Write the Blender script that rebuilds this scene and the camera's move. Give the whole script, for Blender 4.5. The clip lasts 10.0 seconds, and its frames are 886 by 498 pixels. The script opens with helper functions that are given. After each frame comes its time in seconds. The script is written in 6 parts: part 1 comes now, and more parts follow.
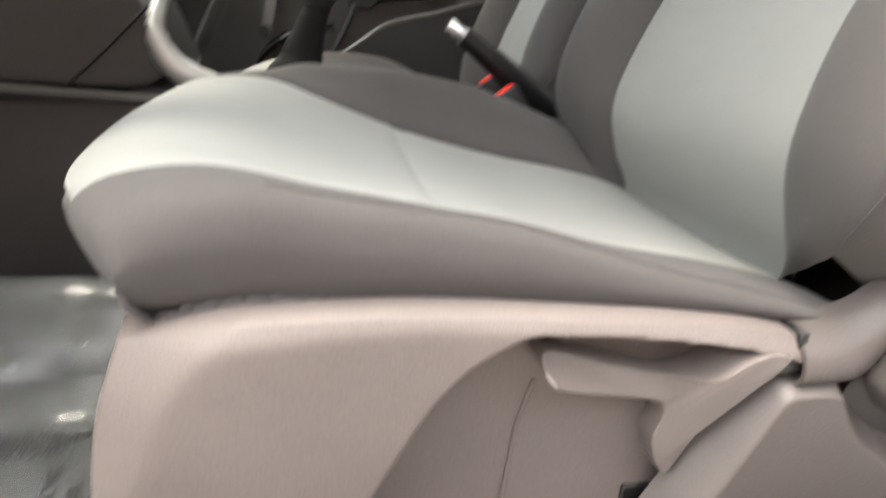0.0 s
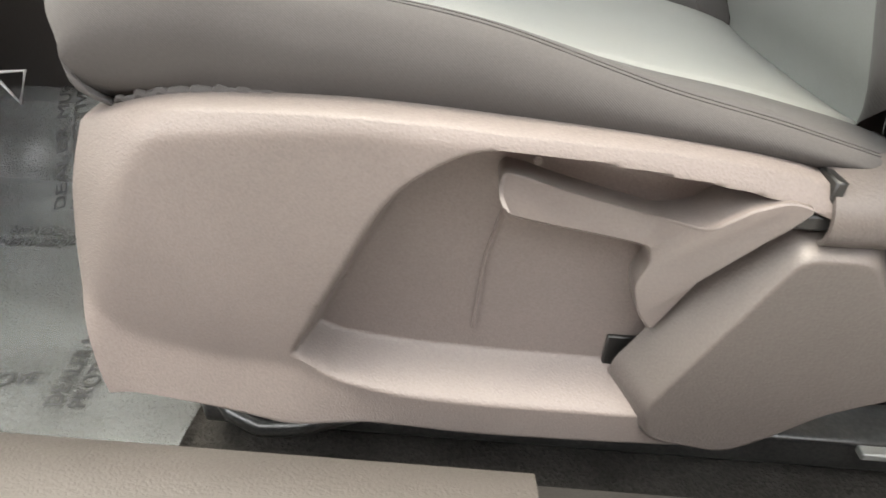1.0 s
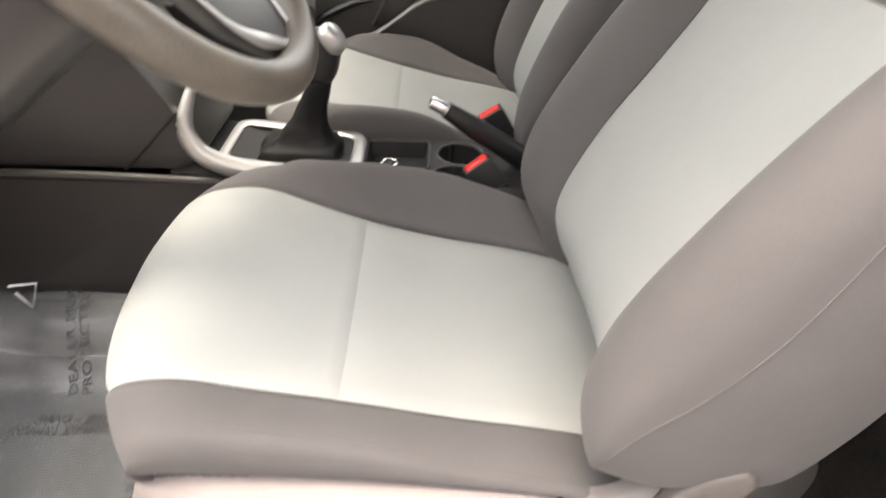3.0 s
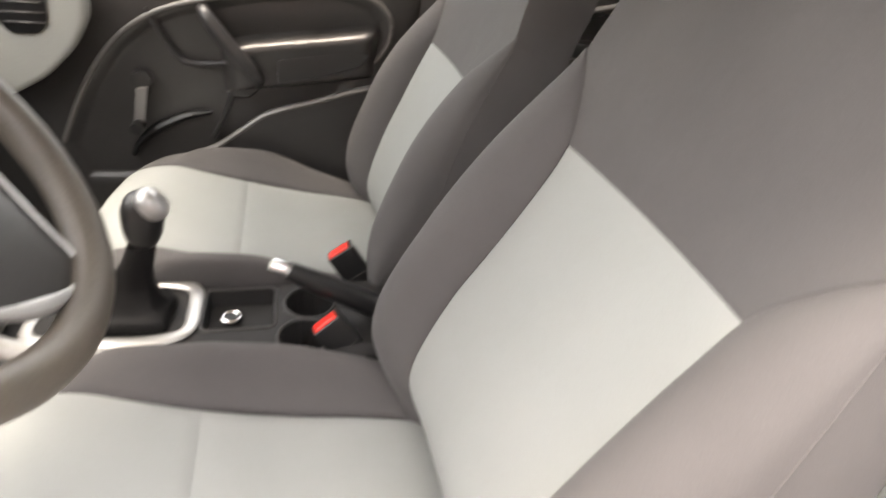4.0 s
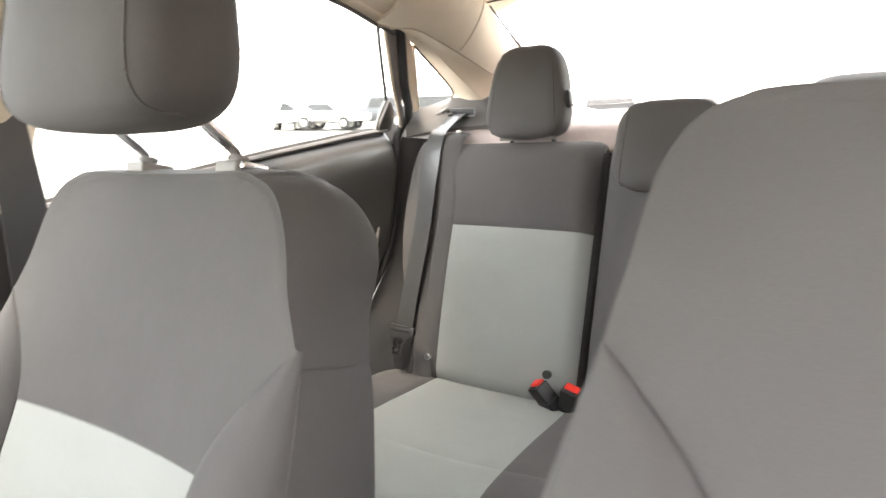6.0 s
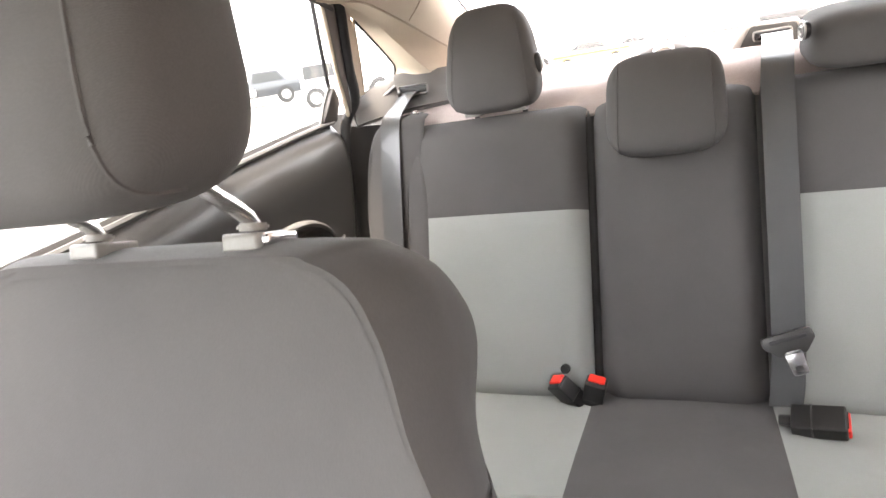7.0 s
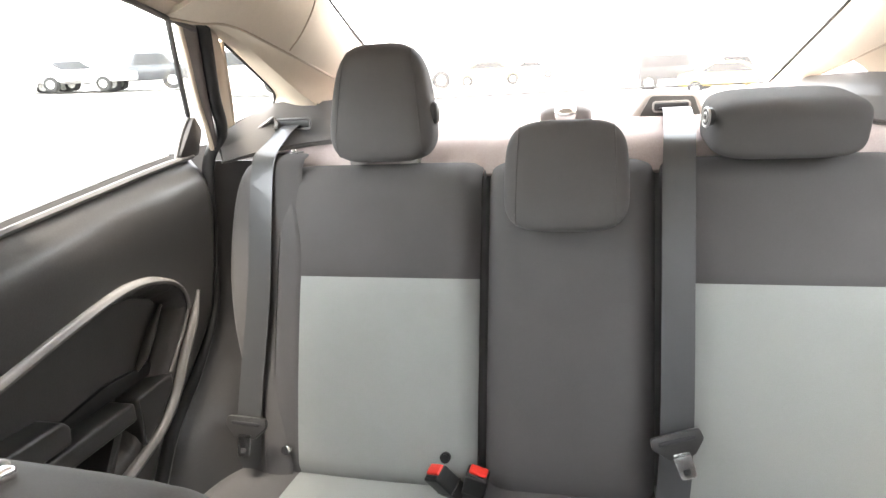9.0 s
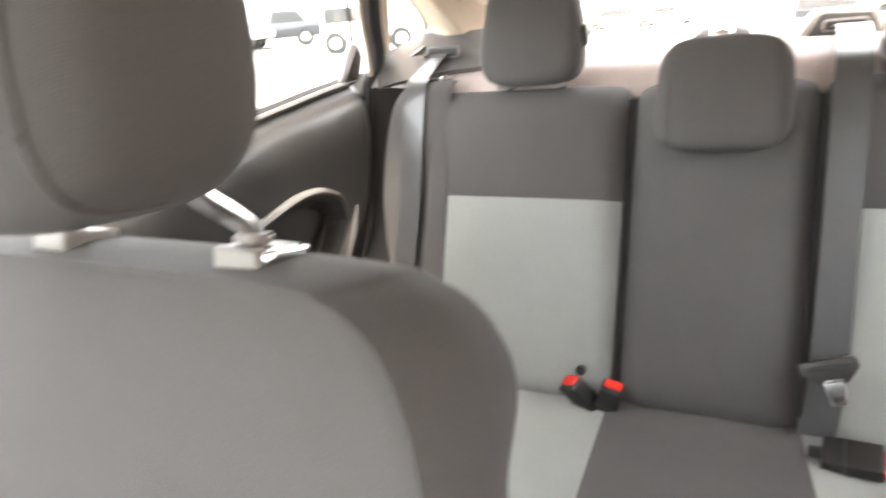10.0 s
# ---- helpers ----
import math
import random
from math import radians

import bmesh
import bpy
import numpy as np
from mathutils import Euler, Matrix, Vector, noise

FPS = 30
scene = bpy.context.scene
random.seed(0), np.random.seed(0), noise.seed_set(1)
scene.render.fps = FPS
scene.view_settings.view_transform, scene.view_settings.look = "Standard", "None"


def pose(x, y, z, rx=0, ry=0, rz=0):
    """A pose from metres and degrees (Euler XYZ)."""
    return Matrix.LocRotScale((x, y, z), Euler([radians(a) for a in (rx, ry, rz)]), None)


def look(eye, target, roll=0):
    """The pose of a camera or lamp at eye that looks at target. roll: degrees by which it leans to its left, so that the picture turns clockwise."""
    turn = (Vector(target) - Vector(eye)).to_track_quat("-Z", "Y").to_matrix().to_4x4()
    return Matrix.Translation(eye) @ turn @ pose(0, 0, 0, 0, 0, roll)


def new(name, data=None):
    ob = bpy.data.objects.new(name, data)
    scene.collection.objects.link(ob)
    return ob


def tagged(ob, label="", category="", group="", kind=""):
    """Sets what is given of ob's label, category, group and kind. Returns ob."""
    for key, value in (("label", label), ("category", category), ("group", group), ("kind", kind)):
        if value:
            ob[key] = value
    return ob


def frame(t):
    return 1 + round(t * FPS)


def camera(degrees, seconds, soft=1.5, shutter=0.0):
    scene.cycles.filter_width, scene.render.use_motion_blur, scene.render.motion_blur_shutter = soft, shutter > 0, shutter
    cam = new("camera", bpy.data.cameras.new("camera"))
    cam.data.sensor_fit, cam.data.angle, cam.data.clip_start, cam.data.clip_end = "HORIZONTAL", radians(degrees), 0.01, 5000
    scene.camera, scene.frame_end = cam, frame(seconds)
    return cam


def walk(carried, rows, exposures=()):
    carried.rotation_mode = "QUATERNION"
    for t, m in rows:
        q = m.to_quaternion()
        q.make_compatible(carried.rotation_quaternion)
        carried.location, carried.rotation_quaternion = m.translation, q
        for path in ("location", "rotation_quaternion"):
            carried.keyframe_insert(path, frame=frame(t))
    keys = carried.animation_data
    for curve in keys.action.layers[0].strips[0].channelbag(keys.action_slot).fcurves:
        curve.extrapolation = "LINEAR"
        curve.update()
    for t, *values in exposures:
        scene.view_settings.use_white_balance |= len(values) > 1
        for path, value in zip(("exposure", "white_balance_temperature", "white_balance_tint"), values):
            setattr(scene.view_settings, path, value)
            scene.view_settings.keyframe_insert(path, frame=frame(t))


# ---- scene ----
# World axes: x towards the rear of the car, y towards the passenger side, z up. Driver seat centre at y = 0.
cam = camera(73.90, 10.0, soft=1.5, shutter=0.5)
PATH = [
    (0, (-0.3944, -0.5243, 0.4073), (-0.1957, 0.3921, 0.0599), 4.02),
    (0.5, (-0.3333, -0.5299, 0.3739), (-0.3353, 0.3342, -0.1295), 3.17),
    (1, (-0.2869, -0.5220, 0.3742), (-0.3151, 0.3055, -0.1865), 2.76),
    (1.5, (-0.2693, -0.5310, 0.3943), (-0.2912, 0.2832, -0.1858), 2.42),
    (2, (-0.2446, -0.5728, 0.5215), (-0.2692, 0.2443, -0.0545), 1.97),
    (2.2, (-0.2391, -0.5808, 0.5683), (-0.2697, 0.2299, -0.0164), 1.47),
    (3.3, (-0.2290, -0.5124, 0.8037), (-0.1398, 0.2898, 0.2132), 3.86),
    (3.5, (-0.2222, -0.4899, 0.8137), (-0.0873, 0.3273, 0.2533), 4.53),
    (4, (-0.1867, -0.4055, 0.8987), (0.0483, 0.4083, 0.3673), 6.76),
    (4.5, (-0.1474, -0.2971, 0.9242), (0.2474, 0.5095, 0.4842), 7.84),
    (5, (-0.1515, -0.1418, 0.8945), (0.4565, 0.6010, 0.6141), 8.42),
    (5.5, (-0.1830, -0.0133, 0.8683), (0.5663, 0.6239, 0.6876), 4.07),
    (5.7, (-0.1713, 0.0491, 0.8616), (0.6140, 0.6395, 0.6753), 1.62),
    (6.8, (-0.0948, 0.2987, 0.9028), (0.7792, 0.7077, 0.6405), -10.29),
    (7, (-0.0745, 0.3264, 0.9168), (0.8006, 0.7201, 0.6354), -9.87),
    (7.5, (0.0209, 0.3643, 0.9411), (0.9144, 0.6785, 0.6203), -7.39),
    (8, (0.0681, 0.3587, 0.9657), (0.9695, 0.6086, 0.6123), -4.48),
    (8.5, (0.0779, 0.3447, 0.9736), (0.9963, 0.5814, 0.6565), -2.94),
    (9, (0.0743, 0.3476, 0.9767), (1.0055, 0.5671, 0.6856), -3.47),
    (9.5, (0.0493, 0.3435, 0.9611), (0.9641, 0.6094, 0.6570), -4.14),
    (10, (-0.0033, 0.3753, 0.9347), (0.8442, 0.7776, 0.5884), -5.28),
]
EXPOSURES = [(0.0, 3.22, 7300, 11), (0.5, 3.16, 7300, 10), (1.0, 3.20, 7300, 7), (2.0, 3.33, 7250, 10), (3.5, 3.56, 7600, 16), (4.0, 3.60, 7550, 16), (4.5, 3.98, 7500, 13), (5.0, 4.16, 7350, 12),
             (5.5, 4.26, 7250, 11), (7.0, 4.54, 7200, 16), (8.0, 4.66, 7200, 16), (8.7, 4.52, 6950, 12), (9.5, 4.46, 6950, 12), (10.0, 4.62, 7200, 14)]
walk(cam, [(t, look(eye, target, roll)) for t, eye, target, roll in PATH], EXPOSURES)

# ---- light ----
SUN_DIR = Vector((-0.20, -0.02, 0.98)).normalized()
world = bpy.data.worlds.new("sky")
scene.world = world
world.use_nodes = True
_n = world.node_tree.nodes
_sky = _n.new("ShaderNodeTexSky")
_sky.sky_type = 'NISHITA'
_sky.sun_disc = False
_sky.sun_elevation = math.asin(SUN_DIR.z)
_sky.sun_rotation = math.atan2(SUN_DIR.x, SUN_DIR.y)
_sky.air_density = 1.0
_sky.dust_density = 2.0
_sky.ozone_density = 1.0
_haze = _n.new("ShaderNodeHueSaturation")      # high thin cloud takes most of the blue away
_haze.inputs["Saturation"].default_value = 0.30
world.node_tree.links.new(_sky.outputs[0], _haze.inputs["Color"])
world.node_tree.links.new(_haze.outputs[0], _n["Background"].inputs[0])
_n["Background"].inputs[1].default_value = 0.15
sun = new("sun", bpy.data.lights.new("sun", 'SUN'))
sun.data.energy, sun.data.angle, sun.data.color = 0.5, radians(20), (1.0, 0.94, 0.85)
sun.rotation_mode = 'QUATERNION'
sun.rotation_quaternion = SUN_DIR.to_track_quat("Z", "Y")


# ---- materials ----
def material(name, base, rough=0.6, metal=0.0, vary=0.12, scale=9.0, grain=600.0, bump=0.15, depth=0.0006,
             weave=0.0, spec=0.5, sheen=0.0, coat=0.0, stain=None, stain_amount=0.0, rumple=0.0):
    """Base colour with broad mottling, a fine grain in relief, and a woven relief where weave is a thread pitch in 1/m."""
    m = bpy.data.materials.new(name)
    m.use_nodes = True
    nt = m.node_tree
    b = nt.nodes["Principled BSDF"]
    L = nt.links.new
    b.inputs["Roughness"].default_value = rough
    b.inputs["Metallic"].default_value = metal
    b.inputs["Specular IOR Level"].default_value = spec
    b.inputs["Sheen Weight"].default_value = sheen
    b.inputs["Coat Weight"].default_value = coat
    co = nt.nodes.new("ShaderNodeTexCoord")
    broad = nt.nodes.new("ShaderNodeTexNoise")
    broad.inputs["Scale"].default_value, broad.inputs["Detail"].default_value = scale, 4.0
    fine = nt.nodes.new("ShaderNodeTexNoise")
    fine.inputs["Scale"].default_value, fine.inputs["Detail"].default_value = grain, 2.0
    for tex in (broad, fine):
        L(co.outputs["Object"], tex.inputs["Vector"])
    ramp = nt.nodes.new("ShaderNodeMapRange")
    ramp.inputs["From Min"].default_value, ramp.inputs["From Max"].default_value = 0.3, 0.7
    ramp.inputs["To Min"].default_value, ramp.inputs["To Max"].default_value = 1 - vary, 1 + vary
    L(broad.outputs["Fac"], ramp.inputs["Value"])
    fr = nt.nodes.new("ShaderNodeMapRange")
    fr.inputs["From Min"].default_value, fr.inputs["From Max"].default_value = 0.3, 0.7
    fr.inputs["To Min"].default_value, fr.inputs["To Max"].default_value = 1 - vary * 0.8, 1 + vary * 0.8
    L(fine.outputs["Fac"], fr.inputs["Value"])
    mul = nt.nodes.new("ShaderNodeMath")
    mul.operation = 'MULTIPLY'
    L(ramp.outputs[0], mul.inputs[0])
    L(fr.outputs[0], mul.inputs[1])
    mix = nt.nodes.new("ShaderNodeMix")
    mix.data_type, mix.blend_type = 'RGBA', 'MULTIPLY'
    mix.inputs["Factor"].default_value = 1.0
    mix.inputs[6].default_value = (*base, 1)
    comb = nt.nodes.new("ShaderNodeCombineColor")
    for i in range(3):
        L(mul.outputs[0], comb.inputs[i])
    L(comb.outputs[0], mix.inputs[7])
    out = mix.outputs[2]
    if stain:
        spots = nt.nodes.new("ShaderNodeTexNoise")
        spots.inputs["Scale"].default_value, spots.inputs["Detail"].default_value = 5.0, 6.0
        L(co.outputs["Object"], spots.inputs["Vector"])
        sr = nt.nodes.new("ShaderNodeMapRange")
        sr.inputs["From Min"].default_value, sr.inputs["From Max"].default_value = 0.55, 0.75
        sr.inputs["To Max"].default_value = stain_amount
        L(spots.outputs["Fac"], sr.inputs["Value"])
        mx = nt.nodes.new("ShaderNodeMix")
        mx.data_type = 'RGBA'
        L(sr.outputs[0], mx.inputs["Factor"])
        L(out, mx.inputs[6])
        mx.inputs[7].default_value = (*stain, 1)
        out = mx.outputs[2]
    L(out, b.inputs["Base Color"])
    if bump:
        bp = nt.nodes.new("ShaderNodeBump")
        bp.inputs["Strength"].default_value, bp.inputs["Distance"].default_value = bump, depth
        height = fine.outputs["Fac"]
        if weave:
            wv = nt.nodes.new("ShaderNodeTexWave")
            wv.wave_type, wv.bands_direction = 'BANDS', 'DIAGONAL'
            wv.inputs["Scale"].default_value, wv.inputs["Distortion"].default_value = weave, 0.6
            L(co.outputs["Object"], wv.inputs["Vector"])
            add = nt.nodes.new("ShaderNodeMath")
            add.operation = 'ADD'
            L(wv.outputs["Fac"], add.inputs[0])
            L(height, add.inputs[1])
            height = add.outputs[0]
        L(height, bp.inputs["Height"])
        if rumple:                                   # soft unevenness of padded cloth
            soft = nt.nodes.new("ShaderNodeTexNoise")
            soft.inputs["Scale"].default_value, soft.inputs["Detail"].default_value = 11.0, 3.0
            L(co.outputs["Object"], soft.inputs["Vector"])
            b2 = nt.nodes.new("ShaderNodeBump")
            b2.inputs["Strength"].default_value, b2.inputs["Distance"].default_value = rumple, 0.006
            L(soft.outputs["Fac"], b2.inputs["Height"])
            L(b2.outputs[0], bp.inputs["Normal"])
        L(bp.outputs[0], b.inputs["Normal"])
    return m


FABRIC_DARK = material("dark_grey_seat_cloth", (0.082, 0.0782, 0.0768), 0.85, vary=0.08, scale=6, grain=900, bump=0.16, depth=0.0004, weave=420, spec=0.2, sheen=0.06, rumple=0.5)
FABRIC_LIGHT = material("light_grey_seat_cloth", (0.263, 0.271, 0.260), 0.9, vary=0.05, scale=5, grain=800, bump=0.16, depth=0.0004, weave=620, spec=0.2, sheen=0.03, rumple=0.5,
                        stain=(0.265, 0.26, 0.24), stain_amount=0.35)
PLASTIC_GREY = material("grained_taupe_plastic", (0.158, 0.136, 0.127), 0.46, vary=0.10, scale=7, grain=650, bump=0.7, depth=0.0006, stain=(0.126, 0.111, 0.104), stain_amount=0.3)
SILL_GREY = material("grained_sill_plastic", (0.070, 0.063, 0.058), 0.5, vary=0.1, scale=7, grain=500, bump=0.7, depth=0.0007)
QUARTER_GREY = material("satin_quarter_plastic", (0.115, 0.110, 0.106), 0.34, vary=0.07, scale=8, grain=500, bump=0.25, depth=0.0004)
# same plastic as the seat side cover, darkened for the shade on the hinge
COVER_SHADED = material("shaded_hinge_plastic", (0.092, 0.080, 0.075), 0.42, vary=0.09, scale=7, grain=600, bump=0.6, depth=0.0006)
LEVER_GREY = material("worn_taupe_lever", (0.150, 0.130, 0.121), 0.30, vary=0.07, scale=9, grain=600, bump=0.25, depth=0.0004)
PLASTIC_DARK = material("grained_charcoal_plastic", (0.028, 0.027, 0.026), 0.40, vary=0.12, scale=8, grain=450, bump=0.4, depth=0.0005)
DOOR_PLASTIC = material("grained_door_plastic", (0.046, 0.044, 0.042), 0.28, vary=0.1, scale=8, grain=420, bump=0.4, depth=0.0005)
# pale because the light from the windows is put into the colour
DASH_LIT = material("window_lit_dash_trim", (0.34, 0.345, 0.315), 0.4, vary=0.05, scale=6, grain=450, bump=0.3, depth=0.0004)
AIRBAG = material("satin_airbag_cover", (0.06, 0.061, 0.058), 0.33, vary=0.06, scale=8, grain=500, bump=0.25, depth=0.0004)
CONSOLE = material("matt_console_plastic", (0.020, 0.0195, 0.019), 0.6, vary=0.12, scale=8, grain=450, bump=0.4, depth=0.0005, spec=0.25)
PLASTIC_BLACK = material("black_plastic", (0.012, 0.012, 0.012), 0.4, vary=0.2, scale=12, grain=500, bump=0.2, depth=0.0003)
PLASTIC_SHEEN = material("satin_dark_plastic", (0.034, 0.033, 0.032), 0.30, vary=0.1, scale=8, grain=500, bump=0.25, depth=0.0004)
MOULDING = material("satin_grey_moulding", (0.155, 0.149, 0.142), 0.24, vary=0.06, scale=8, grain=500, bump=0.1, depth=0.0003)
BEIGE = material("beige_pillar_plastic", (0.60, 0.51, 0.40), 0.6, vary=0.05, scale=5, grain=500, bump=0.25, depth=0.0004)
HEADLINER = material("beige_headliner_felt", (0.62, 0.55, 0.46), 0.95, vary=0.06, scale=6, grain=700, bump=0.4, depth=0.0006, spec=0.1)
SHELF = material("parcel_shelf_felt", (0.42, 0.355, 0.335), 0.95, vary=0.14, scale=9, grain=600, bump=0.5, depth=0.001, spec=0.1)
CARPET = material("dark_floor_carpet", (0.035, 0.033, 0.031), 0.98, vary=0.25, scale=14, grain=350, bump=0.9, depth=0.003, spec=0.05)
CHROME = material("polished_chrome", (0.86, 0.86, 0.86), 0.2, 1.0, vary=0.05, scale=15, grain=300, bump=0.05, depth=0.0002)
SILVER = material("satin_silver_paint", (0.40, 0.40, 0.385), 0.34, 0.6, vary=0.06, scale=10, grain=500, bump=0.1, depth=0.0003)
GUIDE_GREY = material("light_grey_plastic", (0.235, 0.222, 0.21), 0.4, vary=0.05, scale=12, grain=300, bump=0.1, depth=0.0003)
STEEL = material("dark_rail_steel", (0.10, 0.10, 0.10), 0.3, 0.8, vary=0.2, scale=15, grain=300, bump=0.1, depth=0.0003)
RED = material("red_button_plastic", (0.75, 0.03, 0.02), 0.38, vary=0.06, scale=20, grain=300, bump=0.05, depth=0.0002)
WEBBING = material("grey_belt_webbing", (0.052, 0.053, 0.054), 0.34, vary=0.1, scale=9, grain=900, bump=0.15, depth=0.0003, weave=220, spec=0.6, coat=0.35)
LEATHER = material("worn_wheel_leather", (0.075, 0.066, 0.054), 0.42, vary=0.12, scale=11, grain=380, bump=0.35, depth=0.0005, stain=(0.19, 0.155, 0.11), stain_amount=0.4)
BOOT = material("black_gaiter_vinyl", (0.009, 0.009, 0.009), 0.6, spec=0.15, vary=0.2, scale=20, grain=350, bump=0.4, depth=0.0006)
TYRE = material("dusty_tyre_rubber", (0.022, 0.022, 0.022), 0.8, vary=0.1, scale=6, grain=200, bump=0.2, depth=0.002)
RUBBER = material("black_rubber", (0.016, 0.016, 0.016), 0.7, vary=0.2, scale=15, grain=400, bump=0.2, depth=0.0004)
BEIGE_SEAM = material("dark_beige_joint", (0.40, 0.335, 0.26), 0.8, vary=0.05, scale=6, grain=400, bump=0.1, depth=0.0003)
PAINT_BODY = material("white_car_paint", (0.7, 0.7, 0.68), 0.25, vary=0.03, scale=3, grain=200, bump=0.0, coat=0.5)
PAPER = material("white_paper", (0.82, 0.82, 0.80), 0.8, vary=0.03, scale=6, grain=300, bump=0.1, depth=0.0002)
INK = material("black_ink", (0.02, 0.02, 0.022), 0.6, vary=0.1, scale=20, grain=300, bump=0.0)
INK_GREY = material("grey_ink", (0.72, 0.73, 0.75), 0.7, vary=0.1, scale=20, grain=300, bump=0.0)
for _m, _c in ((PAPER, 0.95), (INK_GREY, 0.78)):        # thin paper lets the daylight through
    _pt = _m.node_tree
    _tl, _pm = _pt.nodes.new("ShaderNodeBsdfTranslucent"), _pt.nodes.new("ShaderNodeMixShader")
    _tl.inputs[0].default_value, _pm.inputs[0].default_value = (_c, _c, _c, 1), 0.85
    _pt.links.new(_pt.nodes["Principled BSDF"].outputs[0], _pm.inputs[1])
    _pt.links.new(_tl.outputs[0], _pm.inputs[2])
    _pt.links.new(_pm.outputs[0], _pt.nodes["Material Output"].inputs[0])
CONCRETE = material("pale_lot_paving", (0.21, 0.20, 0.185), 0.9, vary=0.12, scale=0.3, grain=30, bump=0.3, depth=0.003)
# for the added unseen wall; rose so that its bounce warms the driver side
BLOCKER_ROSE = material("rose_light_blocker", (0.17, 0.122, 0.106), 0.9, vary=0.12, scale=0.6, grain=60, bump=0.3, depth=0.003)
CAR_WHITE = material("white_vehicle_paint", (0.72, 0.72, 0.72), 0.3, vary=0.03, scale=2, grain=50, bump=0.0, coat=0.5)
CAR_BLACK = material("dark_grey_vehicle_paint", (0.022, 0.025, 0.03), 0.3, vary=0.05, scale=2, grain=50, bump=0.0, coat=0.5)
CAR_YELLOW = material("yellow_vehicle_paint", (0.62, 0.44, 0.08), 0.35, vary=0.05, scale=2, grain=50, bump=0.0, coat=0.4)
CAR_GLASS = material("dark_vehicle_glass", (0.02, 0.022, 0.025), 0.2, vary=0.02, scale=2, grain=50, bump=0.0)


def clear_glass(name, tint=(1, 1, 1), mixing=0.06, rough=0.02):
    """Thin glazing: mostly clear, with a share of mirror gloss."""
    m = bpy.data.materials.new(name)
    m.use_nodes = True
    nt = m.node_tree
    nt.nodes.remove(nt.nodes["Principled BSDF"])
    tr, gl, mx = (nt.nodes.new(k) for k in ("ShaderNodeBsdfTransparent", "ShaderNodeBsdfGlossy", "ShaderNodeMixShader"))
    tr.inputs[0].default_value = (*tint, 1)
    gl.inputs["Roughness"].default_value = rough
    mx.inputs[0].default_value = mixing
    nt.links.new(tr.outputs[0], mx.inputs[1])
    nt.links.new(gl.outputs[0], mx.inputs[2])
    nt.links.new(mx.outputs[0], nt.nodes["Material Output"].inputs[0])
    return m


GLASS = clear_glass("window_glass", (0.95, 0.97, 0.96))
TINTED = clear_glass("tinted_windscreen_glass", (0.86, 0.88, 0.87))


def hazy_film(name):
    """Clear polythene: partly see-through, partly a milky gloss."""
    m = bpy.data.materials.new(name)
    m.use_nodes = True
    nt = m.node_tree
    b = nt.nodes["Principled BSDF"]
    b.inputs["Base Color"].default_value = (0.20, 0.213, 0.218, 1)
    b.inputs["Roughness"].default_value = 0.12
    tr, mx, nz, bp = (nt.nodes.new(k) for k in ("ShaderNodeBsdfTransparent", "ShaderNodeMixShader", "ShaderNodeTexNoise", "ShaderNodeBump"))
    nz.inputs["Scale"].default_value, nz.inputs["Detail"].default_value = 9.0, 3.0
    bp.inputs["Strength"].default_value, bp.inputs["Distance"].default_value = 0.35, 0.008
    rg = nt.nodes.new("ShaderNodeMapRange")
    rg.inputs["From Min"].default_value, rg.inputs["From Max"].default_value = 0.3, 0.7
    rg.inputs["To Min"].default_value, rg.inputs["To Max"].default_value = 0.32, 0.64
    nt.links.new(nz.outputs["Fac"], rg.inputs["Value"])
    nt.links.new(nz.outputs["Fac"], bp.inputs["Height"])
    nt.links.new(bp.outputs[0], b.inputs["Normal"])
    nt.links.new(rg.outputs[0], mx.inputs[0])
    nt.links.new(tr.outputs[0], mx.inputs[1])
    nt.links.new(b.outputs[0], mx.inputs[2])
    nt.links.new(mx.outputs[0], nt.nodes["Material Output"].inputs[0])
    return m


FILM = hazy_film("clear_floor_film")
# near-white colour that stands in for the glint on clear film
FILM_GLINT = material("film_edge_glint", (0.74, 0.75, 0.76), 0.12, vary=0.05, scale=12, grain=300, bump=0.05, depth=0.0002)


# ---- mesh helpers ----
def finish(bm, name, mat, smooth=True, angle=40):
    me = bpy.data.meshes.new(name)
    bm.to_mesh(me)
    bm.free()
    me.materials.append(mat)
    if smooth:
        me.shade_smooth()
        me.set_sharp_from_angle(angle=radians(angle))
    return me


def part(name, bm, mat, parent, label="", angle=40):
    """One mesh under a thing or under a part."""
    ob = new(name, finish(bm, name, mat, True, angle))
    ob.parent = parent
    if label:
        tagged(ob, label)
    return ob


def single(name, bm, mat, label, category, group="", kind="", angle=40):
    """A thing that is one mesh."""
    return tagged(new(name, finish(bm, name, mat, True, angle)), label, category, group, kind)


def thing(name, label, category, at=(0, 0, 0), group="", kind=""):
    ob = new(name)
    ob.empty_display_size = 0.05
    ob.location = at
    return tagged(ob, label, category, group, kind)


def lerp(a, b, t):
    return a + (b - a) * t


def smooth01(t):
    t = min(1.0, max(0.0, t))
    return t * t * (3 - 2 * t)


